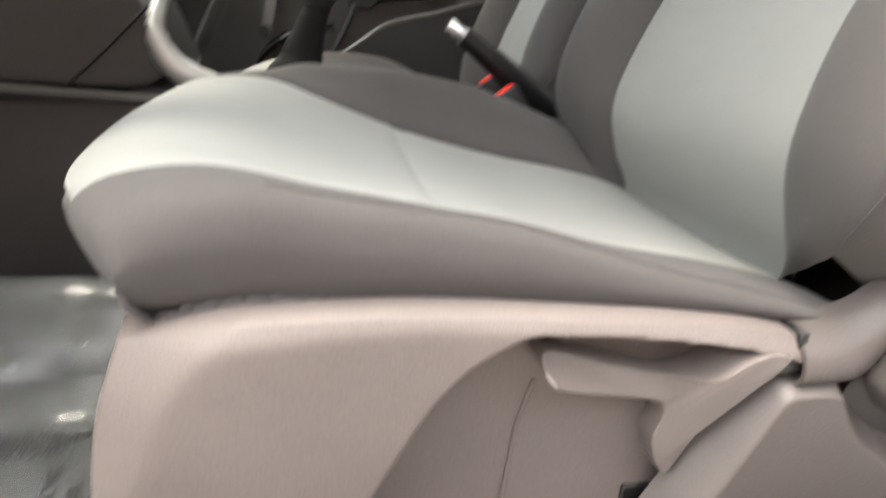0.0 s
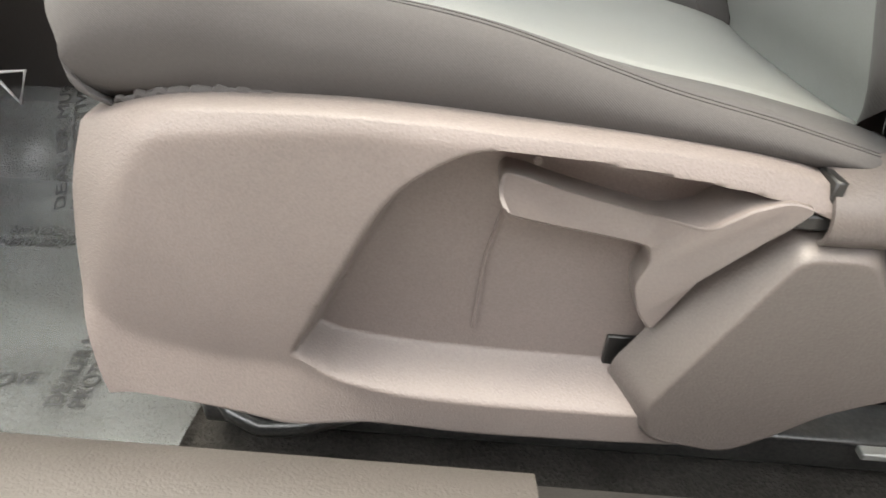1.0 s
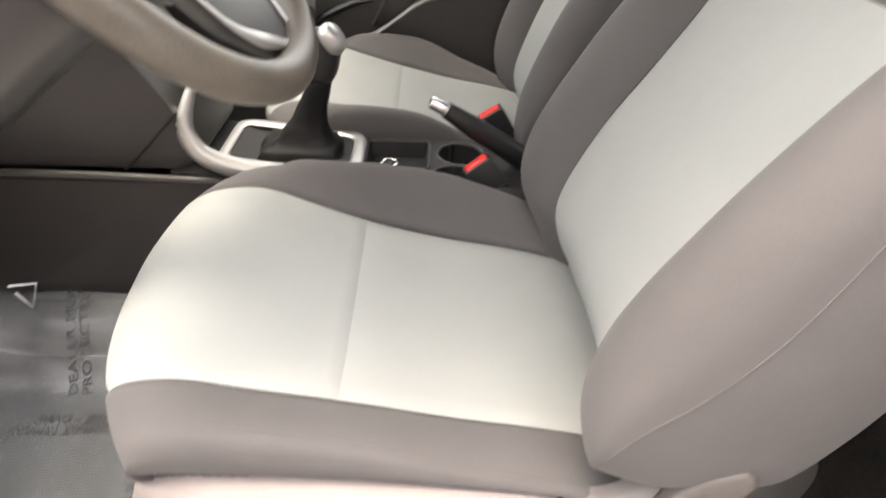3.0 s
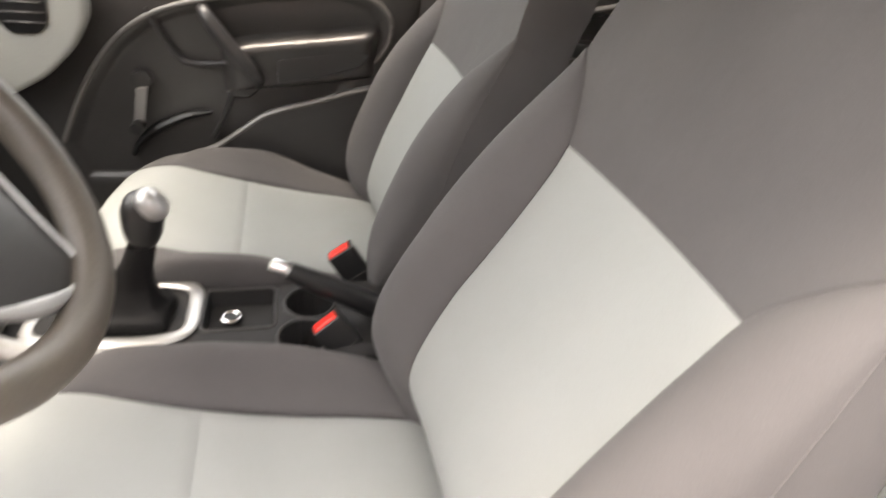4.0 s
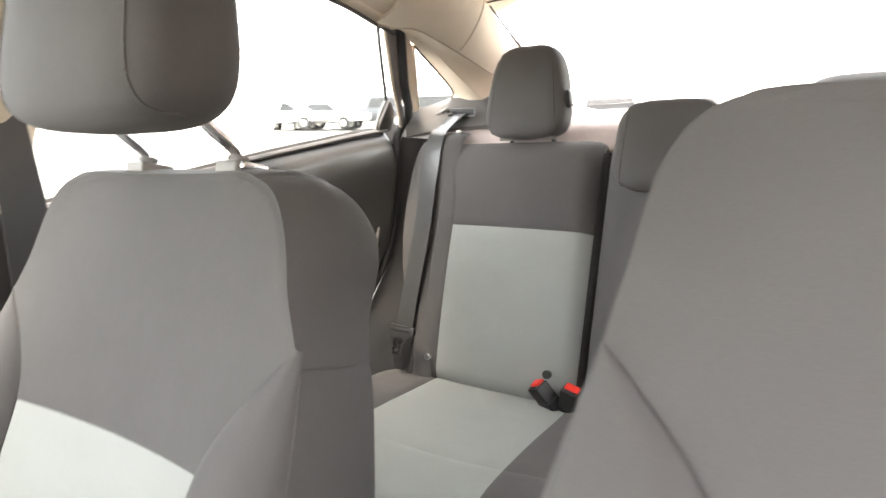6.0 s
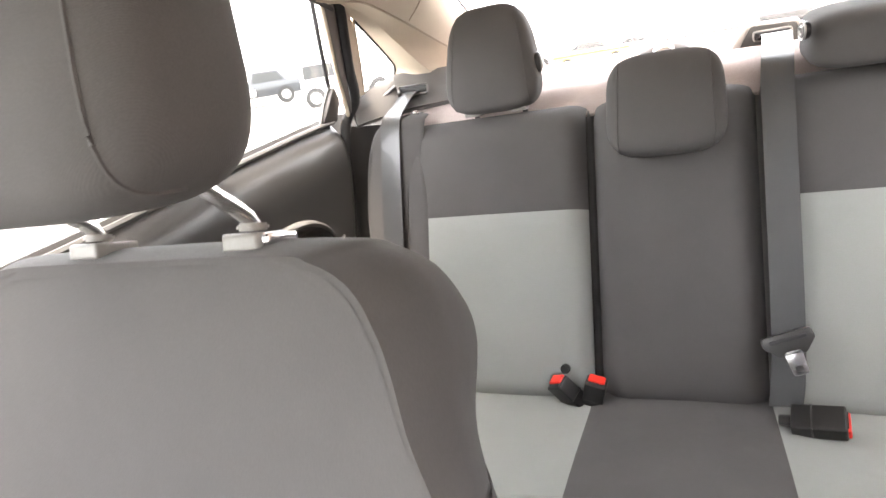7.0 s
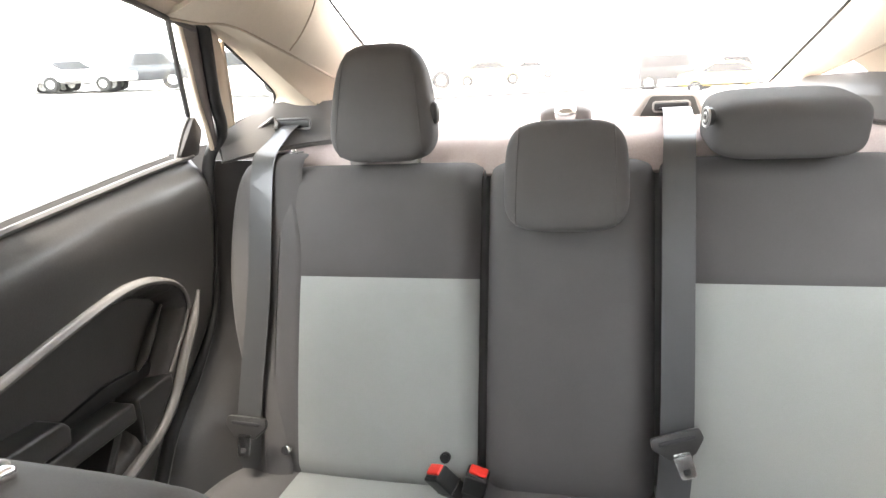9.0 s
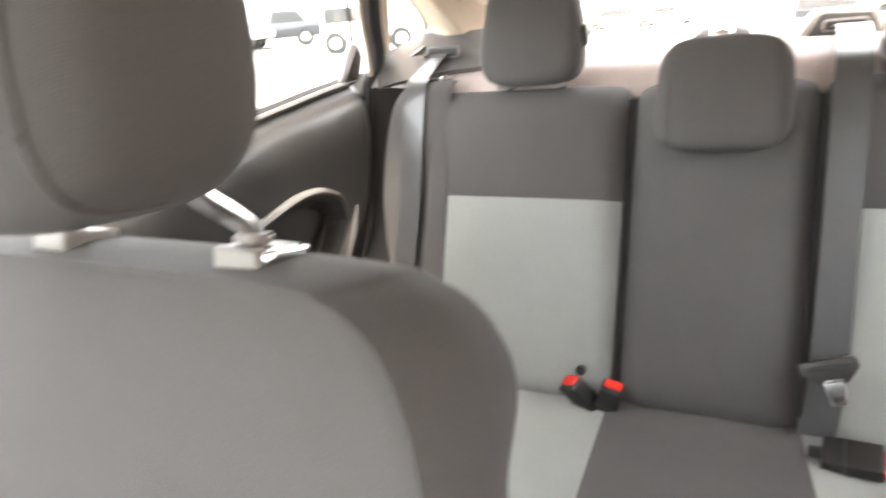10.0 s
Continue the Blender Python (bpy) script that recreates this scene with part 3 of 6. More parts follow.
cush_amp = curve1([(-0.50, 0.0), (-0.43, 0.022), (-0.35, 0.043), (-0.26, 0.056), (-0.18, 0.058), (-0.10, 0.052), (-0.02, 0.034)])
cush_inner = curve1([(-0.50, 0.0), (-0.43, 0.022), (-0.38, 0.037), (-0.35, 0.047), (-0.32, 0.057), (-0.27, 0.065), (-0.22, 0.068), (-0.18, 0.064), (-0.137, 0.056), (-0.092, 0.046), (-0.057, 0.032), (0.0, 0.012), (0.05, 0.0)])   # driver seat, towards the console
cush_swell = curve1([(0.5, 0.0), (0.58, 0.42), (0.66, 0.92), (0.72, 1.0), (0.78, 0.88), (0.84, 0.5), (0.90, 0.0), (1.0, -0.4)])
cush_drop = curve1([(0, 0.008), (0.3, 0.006), (0.5, 0.0), (0.70, 0.0), (0.78, 0.010), (0.86, 0.032), (0.92, 0.060), (1, 0.120)])


def cushion_at(u, v, worn=False):
    p, q = cush_profile(min(1, u + 0.004)), cush_profile(max(0, u - 0.004))
    t = (p - q).normalized()
    n = Vector((t.y, -t.x))
    n = n if n.y > 0 or n.x < 0 else -n
    c = cush_profile(u)
    a = abs(v)
    top = smooth01((c.y - 0.24) / 0.06)
    amp = cush_amp(c.x) * (0.25 if worn and v < 0 else 1.0)
    off = amp * cush_swell(a) * top if a > 0.5 else 0.0
    down = cush_drop(a) if a <= 0.7 else max(0.0, c.y - 0.222) * cush_drop(a) / 0.12
    if worn and v > 0.5:
        off = cush_inner(c.x) * cush_swell(a) * (top if c.x < -0.5 else 1.0)
    if worn:
        off += 0.013 * max(-1, min(1, v / 0.5)) * smooth01((-0.26 - c.x) / 0.22)
    y = math.copysign(cush_y(a), v)
    bow = 0.074 * (cush_y(min(a, 0.80)) / 0.230) ** 2.5 * smooth01((-0.36 - c.x) / 0.18)
    z = c.y + n.y * off - down
    y *= 1 - 0.11 * smooth01((0.266 - z) / 0.035) * smooth01((-0.40 - c.x) / 0.08)       # tucked in behind the side cover
    return Vector((c.x + n.x * off + bow, y, z))


U_NOSE = min(steps(0.5, 1, 200), key=lambda u: cush_profile(u).x) - 0.012          # front seam, just above the nose
U_SEAM = min(steps(0, 1, 400), key=lambda u: abs(cush_profile(u).x + 0.315) + (1 if cush_profile(u).y < 0.27 else 0))
back_wo = curve1([(-0.08, 0.18), (-0.03, 0.198), (0.0, 0.222), (0.03, 0.246), (0.06, 0.257), (0.12, 0.262), (0.2, 0.262), (0.35, 0.252), (0.45, 0.236), (0.51, 0.223), (0.58, 0.216), (0.66, 0.212)])
back_wi0 = curve1([(-0.1, 0.14), (0.0, 0.147), (0.2, 0.151), (0.415, 0.151), (0.46, 0.172), (0.515, 0.221)])
back_lumbar = curve1([(-0.07, -0.055), (-0.02, -0.030), (0.005, -0.002), (0.05, 0.030), (0.10, 0.039), (0.19, 0.034), (0.27, 0.020), (0.355, 0.007), (0.42, 0.0), (0.7, 0.0)])
back_thick = curve1([(-0.08, 0.10), (0.1, 0.122), (0.4, 0.112), (0.66, 0.092)])


def fall(h, r):
    k = min(1.0, max(0.0, (h - (BH - r)) / r))
    return 1 - math.sqrt(max(0.0, 1 - k * k))


def back_w(h):
    return back_wo(h) - 0.07 * fall(h, 0.07)


WIDE = [0.0]                    # 1 for a seat whose upper edge is padded out wide
wf_slim = curve1([(0.49, 0.224), (0.515, 0.217), (0.55, 0.198), (0.58, 0.188), (0.60, 0.180), (0.62, 0.168), (0.632, 0.154), (0.640, 0.135), (0.645, 0.11)])
wf_wide = curve1([(0.49, 0.224), (0.515, 0.220), (0.55, 0.213), (0.58, 0.207), (0.60, 0.202), (0.62, 0.192), (0.632, 0.179), (0.640, 0.162), (0.645, 0.138)])


def back_wf(h):
    return lerp(wf_slim(h), wf_wide(h), WIDE[0])


def back_wi(h):
    return min(back_wi0(h), back_w(h)) if h < 0.515 else back_wf(h)


def back_pt(y, h, d):
    return BO + BU * h + BN * d + Vector((0, y, 0))


THIN = [0.0]                    # how much slimmer a seat back is at its rear
PLUMP = [0.0]                   # extra padding at mid height of a seat back


def lumbar(h):
    return back_lumbar(h) + PLUMP[0] * math.exp(-((h - 0.36) / 0.17) ** 2)


def back_face(h, a):
    return lumbar(h) - 0.006 * (1 - a * a) - 0.010 * fall(h, 0.05) + 0.006 * a * a


def back_front(h, a):
    return back_pt(a * back_wi(h), h, back_face(h, a))


back_seam = curve1([(-0.07, 0.04), (-0.03, 0.050), (0.0, 0.052), (0.044, 0.065), (0.071, 0.067), (0.104, 0.062), (0.149, 0.046), (0.2, 0.033), (0.24, 0.027), (0.37, 0.023), (0.44, 0.016), (0.515, 0.006), (0.57, 0.006), (0.66, 0.006)])
back_hump = curve1([(-0.07, 0.0), (0.0, 0.008), (0.04, 0.022), (0.09, 0.037), (0.15, 0.054), (0.24, 0.060), (0.31, 0.054), (0.41, 0.034), (0.48, 0.011), (0.515, 0.002), (0.57, 0.0)])
bol_y = curve1([(0, 0), (0.3, 0.27), (0.6, 0.66), (0.85, 0.93), (1, 1)])
bol_low = curve1([(0, -0.066), (0.4, -0.028), (0.7, -0.006), (1, 0.006)])        # lower end of the bolster across its width
side_low = curve1([(0, 0.006), (0.4, -0.004), (1, 0.030)])


def back_bolster(h, b, sgn):
    h = lerp(bol_low(b), 0.514, (h + 0.07) / 0.584)
    d = lerp(lumbar(h) + 0.006, back_seam(h) + 0.6 * PLUMP[0] * math.exp(-((h - 0.34) / 0.14) ** 2), b) + back_hump(h) * math.sin(math.pi * b) ** 0.85
    end = max(0.0, 1 - (h - bol_low(b)) / 0.03) if b > 0.3 else 0.0
    d -= 0.022 * end * end * smooth01((b - 0.3) / 0.4)
    return back_pt(sgn * (lerp(back_wi(h), back_w(h), bol_y(b)) - 0.010 * end * end * b), h, d)


def back_rear_d(h):
    return -back_thick(h) + 0.012 * fall(h, 0.05) + THIN[0] * lerp(2.4, 0.3, min(1.0, max(0.0, (h - 0.2) / 0.4)))


def back_side(h, c, sgn):
    if h < 0.50:
        h = lerp(side_low(c), 0.50, (h + 0.07) / 0.57)
    d0 = back_seam(h) + 0.6 * PLUMP[0] * math.exp(-((h - 0.34) / 0.14) ** 2) - 0.05 * fall(h, 0.05)
    end = max(0.0, 1 - (h - side_low(c)) / 0.03)
    d0 -= 0.022 * end * end
    return back_pt(sgn * (back_w(h) - 0.010 * end * end + 0.006 * math.sin(math.pi * c) - 0.02 * c * c), h, lerp(d0, back_rear_d(h), c))


GUSSET_IN = [(0.224, 0.495), (0.217, 0.515), (0.198, 0.55), (0.188, 0.58), (0.180, 0.60), (0.168, 0.62), (0.154, 0.632), (0.135, 0.640), (0.11, 0.645), (0.0, 0.645)]
GUSSET_OUT = [(0.226, 0.495), (0.222, 0.515), (0.214, 0.55), (0.209, 0.58), (0.205, 0.60), (0.197, 0.622), (0.184, 0.640), (0.163, 0.651), (0.135, 0.657), (0.0, 0.659)]


def both_sides(rows):
    n = len(rows)
    return [(i, -r[0]) for i, r in enumerate(rows)] + [(2 * n - 2 - i, r[0]) for i, r in reversed(list(enumerate(rows[:-1])))], \
           [(i, r[1]) for i, r in enumerate(rows)] + [(2 * n - 2 - i, r[1]) for i, r in reversed(list(enumerate(rows[:-1])))]


g_iy, g_ih = (curve1(t) for t in both_sides(GUSSET_IN))
g_oy, g_oh = (curve1(t) for t in both_sides(GUSSET_OUT))


def edge_y(s, slim, wide):
    """Half width of the edge at s: the wide seat keeps its corner further out."""
    y = slim(s)
    i = min(s, 18 - s)
    return y * lerp(1.0, curve1([(0, 1.0), (1, 1.015), (2, wide[0]), (5, wide[1]), (8, wide[2]), (9, 1.0)])(i), WIDE[0])


def back_gusset(s, c):
    """The rolled edge band over the top of the backrest; s runs from one side over the top to the other, c from front to rear."""
    k = math.sin(min(1.0, c / 0.55) * math.pi / 2)
    yi, yo = edge_y(s, g_iy, (1.076, 1.143, 1.25)), edge_y(s, g_oy, (1.035, 1.055, 1.07))
    y, h = lerp(yi, yo, k), lerp(g_ih(s), g_oh(s), k)
    d0 = back_face(g_ih(s), min(1.0, abs(yi) / back_wf(g_ih(s))))
    tuck = max(0.0, 1 - c / 0.07)                      # first turn lies under the front panel
    y, h, d0 = y * (1 - 0.035 * tuck) - math.copysign(0.018 * c * c, y) * smooth01((0.62 - h) / 0.1), h - 0.006 * tuck, d0 - 0.0012 * tuck
    return back_pt(y * (1 - 0.06 * max(0, c - 0.6) ** 2), h - 0.010 * max(0.0, (c - 0.7) / 0.3) ** 2, lerp(d0, back_rear_d(h), max(0.0, (c - 0.07) / 0.93)))


def back_rear(h, a):
    w = back_w(h) - 0.02 if h < 0.5 else curve1([(0.5, 0.203), (0.55, 0.190), (0.59, 0.184), (0.62, 0.172), (0.636, 0.150)])(h)
    return back_pt(a * w, h, back_rear_d(h) - 0.012 * (1 - a * a))


def headrest(parent, w, d, h, at, turn=0.0, taper=0.86, posts=None, post_tops=None, name="headrest"):
    """A padded headrest with its seam lines; posts: feet of the chrome posts."""
    def shape(x, y, z):
        k = (z / h + 0.5)
        f = lerp(1.0, taper, max(0.0, k) ** 1.8)
        return Vector((x * lerp(1.0, 0.72, k) + 0.012 * (k - 0.5), y * f, z))
    m = pose(*at, 0, turn, 0)
    hr = part(name, moved(puff(d, w, h, 4.0, 30, 48, shape), m), FABRIC_DARK, parent, "dark grey cloth headrest")
    for sgn in (-1, 1):
        f = 0.78
        k = 1 - f ** 4.0
        pts = []
        for i in range(41):
            a = math.pi * i / 40 - math.pi / 2
            x = -(d / 2) * (k * math.cos(a) ** 2) ** (1 / 4.0)
            z = (h / 2) * math.copysign((k * math.sin(a) ** 2) ** (1 / 4.0), a)
            pts.append(m @ shape(x, sgn * w / 2 * f, z))
        part("seam", sweep(pts, 0.0014, 5), FABRIC_DARK, hr)
    for i, (foot, top) in enumerate(zip(posts or (), post_tops or ())):
        f, tp = Vector(foot), Vector(top)
        path = [f, f.lerp(Vector((f.x - 0.002, f.y, tp.z)), 0.16), f.lerp(tp, 0.45) + Vector((0, 0, 0.002)), f.lerp(tp, 0.75), tp]
        part("post", sweep([curve2(path)(t) for t in steps(0, 1, 12)], 0.0056, 12), CHROME, hr, "polished chrome post")
    return hr


def front_seat(name, label, at, m, adjuster, lift=0.0, upright=0.0, insert_h=0.42, sag=0.0):
    """m: 1 where the outer side faces -y, -1 mirrored."""
    seat = thing(name, label, "car seat", at, "front seats")
    WIDE[0] = 1.0 if adjuster else 0.0
    PLUMP[0] = 0.0 if adjuster else 0.018
    THIN[0] = 0.0 if adjuster else 0.012
    R = Matrix.Translation((0, 0, sag)) @ Matrix.Translation(BO) @ pose(0, 0, 0, 0, -upright, 0) @ Matrix.Translation(-BO)

    def W(f):
        def g(*a):
            p = R @ f(*a)
            return Vector((p.x, p.y * m, p.z))
        return g
    o = -m

    def C(u, v):
        p = cushion_at(u, v, adjuster)
        return Vector((p.x, p.y * m, p.z))
    part("cushion_insert", patch(C, 0, U_SEAM, 26, -0.5, 0.5, 34, (0, 1, 1, 1), o, 0.003, 0.006), FABRIC_LIGHT, seat, "light grey cloth seat insert")
    part("cushion_insert", patch(C, U_SEAM, U_NOSE, 30, -0.5, 0.5, 34, (1, 1, 1, 1), o, 0.003, 0.006), FABRIC_LIGHT, seat, "light grey cloth seat insert")
    part("cushion_front", patch(C, U_NOSE, 1, 14, -0.5, 0.5, 20, (1, 0, 1, 1), o), FABRIC_DARK, seat)
    for s in (-1, 1):
        part("cushion_bolster", patch(C, 0, 1, 70, 0.5 * s, 1.0 * s, 40, (0, 0, 1, 0), o * s), FABRIC_DARK, seat)
    if adjuster:
        seam_us = [u for u in steps(0, 1, 160) if -0.46 < cush_profile(u).x < -0.05 and cush_profile(u).y > 0.2]
        for dv in (0.0, 0.022):
            part("seam", sweep([C(u, -0.665 - dv - 0.05 * smooth01((cush_profile(u).x + 0.40) / 0.3)) for u in seam_us], 0.0007, 5), FABRIC_DARK, seat, "stitched bolster seam")
    F = W(back_front)
    part("backrest_insert", patch(F, -0.07, insert_h, 40, -1, 1, 34, (0, 1, 1, 1), -o, 0.001, 0.005), FABRIC_LIGHT, seat, "light grey cloth backrest insert")
    part("backrest_upper", patch(F, insert_h, 0.645, 90, -1, 1, 40, (1, 1, 0, 0), -o, 0.001, 0.005), FABRIC_DARK, seat)
    part("backrest_gusset", patch(W(back_gusset), 0, 18, 108, 0, 1, 28, (0, 0, 0, 0), o), FABRIC_DARK, seat)
    for s in (-1, 1):
        B = W(lambda h, b: back_bolster(h, b, s))
        part("backrest_bolster", patch(B, -0.07, 0.514, 46, 0, 1, 24, (0, 0, 1, 0), -o * s, 0.0008, 0.005), FABRIC_DARK, seat)
        S = W(lambda h, c: back_side(h, c, s))
        part("backrest_side", patch(S, -0.07, 0.50, 40, 0, 1, 14, (0, 1, 0, 0), -o * s, 0.002, 0.006), FABRIC_DARK, seat)
        part("seam", sweep([S(h, 0) for h in steps(-0.06, 0.495, 50)], 0.0009, 6), FABRIC_DARK, seat, "stitched edge seam")
    for s in (0.25, 17.75):
        part("seam", sweep([W(back_gusset)(s, c) for c in steps(0.06, 0.8, 24)], 0.0011, 6), FABRIC_DARK, seat, "stitched cross seam")
    part("backrest_rear", patch(W(back_rear), -0.07, 0.636, 40, -1, 1, 20, (0, 0, 0, 0), o), FABRIC_DARK, seat)
    # headrest on two chrome posts in light grey guides
    gx, gy, gz = (0.020, 0.016, 0.010) if adjuster else (0.0, -0.006, 0.001)
    feet = [R @ Vector((0.216 + gx, 0.0715 * k + gy, 0.876 + gz)) for k in (-1, 1)]
    tops = [R @ Vector((0.194 if adjuster else 0.160, (0.045 if adjuster else 0.0665) * k + gy, 0.960)) for k in (-1, 1)]
    hx, hy = (0.010, 0.016) if adjuster else (-0.014, 0.0)
    headrest(seat, 0.258, 0.12, 0.20, tuple(R @ Vector((0.184 + hx, hy, 1.026 + lift))), 8 - upright, posts=feet, post_tops=tops)
    for k in (-1, 1):
        gm = R @ pose(0.218 + gx, 0.0715 * k + gy, 0.8755 + gz, 0, 17, 0)
        gd = part("headrest_guide", moved(box((0.026, 0.029, 0.010) if adjuster else (0.036, 0.029, 0.012), (0, 0, -0.0015), 0.003), gm), GUIDE_GREY, seat, "light grey plastic headrest guide")
        if not adjuster:
            part("collar", moved(disc(0.010, 0.005, 18, 0.0015), gm @ pose(-0.004, 0, 0.008)), GUIDE_GREY, gd)
        if k == m and not adjuster:
            part("release_button", moved(box((0.030, 0.008, 0.008), (0, m * 0.017, 0.0), 0.003), gm), CHROME, gd)
    valance(seat, m, adjuster)
    # rails
    for k in (-1, 1):
        rl = part("seat_rail", box((0.62, 0.045, 0.035), (-0.18, 0.185 * k, -0.012 - at[2]), 0.006), STEEL, seat, "dark steel seat rail")
    if adjuster:
        # silver bar draws the highlight along the rail's end
        part("rail_glint", box((0.105, 0.010, 0.007), (0.085, -0.212 * m, 0.0), 0.002), SILVER, seat, "bright bar put in as the highlight on the steel rail end")
    part("adjust_bar", sweep([(-0.34, -0.212 * m, 0.012), (-0.40, -0.228 * m, 0.002), (-0.430, -0.231 * m, 0.0), (-0.455, -0.222 * m, 0.004), (-0.53, -0.15 * m, 0.03), (-0.56, 0, 0.03), (-0.53, 0.15 * m, 0.03)], 0.008, 10), STEEL, seat, "black slide adjusting bar")
    part("pan", box((0.46, 0.42, 0.13), (-0.24, 0, 0.125), 0.02), PLASTIC_BLACK, seat)
    return seat


val_left = curve1([(0, -0.513), (0.15, -0.520), (0.4, -0.527), (0.75, -0.521), (1, -0.507)])
val_bottom = curve1([(-0.53, 0.072), (-0.51, 0.069), (-0.436, 0.054), (-0.363, 0.042), (-0.27, 0.033), (-0.085, 0.040), (0.0, 0.058), (0.06, 0.09)])
val_top = curve1([(-0.51, 0.242), (-0.485, 0.252), (-0.45, 0.261), (-0.40, 0.265), (-0.34, 0.266), (-0.266, 0.262), (-0.178, 0.256), (-0.11, 0.246), (-0.04, 0.222), (0.05, 0.18)])
val_arch = curve1([(0.09, -0.395), (0.108, -0.388), (0.17, -0.356), (0.224, -0.323), (0.250, -0.285), (0.262, -0.24)])
val_ledge = curve1([(-0.40, 0.106), (-0.385, 0.103), (-0.362, 0.094), (-0.29, 0.087), (-0.17, 0.084), (-0.05, 0.080)])
val_lip = curve1([(-0.40, 0.104), (-0.388, 0.100), (-0.36, 0.081), (-0.304, 0.069), (-0.16, 0.067), (-0.05, 0.064)])
val_facet = curve1([(0.04, -0.535), (0.10, -0.520), (0.133, -0.510), (0.185, -0.489), (0.218, -0.474), (0.249, -0.450), (0.27, -0.43)])   # where the front edge turns in
val_flare = curve1([(-0.53, 0.150), (-0.512, 0.130), (-0.494, 0.110), (-0.434, 0.094), (-0.39, 0.090), (-0.34, 0.060)])                # crease above the flared foot
val_brow = curve1([(-0.47, 0.246), (-0.453, 0.247), (-0.397, 0.253), (-0.34, 0.256), (-0.288, 0.253), (-0.238, 0.2505), (-0.181, 0.244), (-0.125, 0.234), (-0.05, 0.21)])


def crease(d, r=0.004):
    """d past a bend, eased over r."""
    return (d + math.sqrt(d * d + r * r)) / 2


def ramp01(t):
    t = min(1.0, max(0.0, t))
    return 0.6 * t + 0.4 * t * t * (3 - 2 * t)


def valance_at(s, t):
    x = lerp(val_left(t), -0.086 if t > 0.45 else -0.10, s)
    z = lerp(val_bottom(x), val_top(x), t)
    y = -0.252
    # scooped recess with a ledge at its foot
    slope = (val_arch(z + 0.002) - val_arch(z - 0.002)) / 0.004
    inner = smooth01((x - val_arch(z)) / (0.011 * math.sqrt(1 + slope * slope)))
    low = ramp01((z - val_lip(x)) / max(0.004, val_ledge(x) - val_lip(x)))
    high = 1 - ramp01((z - (val_brow(x) - 0.007)) / 0.006)
    y += 0.036 * inner * low * high
    # edges turned in, foot flared out
    y += 0.75 * crease(z - val_brow(x))
    y += 0.030 * smooth01((0.003 - val_top(x) + z) / 0.003)
    y += 0.60 * crease(val_facet(z) - x, 0.006)
    y += 0.03 * smooth01((0.006 - x + val_left(t)) / 0.006)
    y -= 0.36 * crease(val_flare(x) - z, 0.004) * smooth01((-0.30 - x) / 0.10)
    bz = z - val_bottom(x)
    y += 0.016 * smooth01((0.005 - bz) / 0.005)
    return Vector((x, y, z))


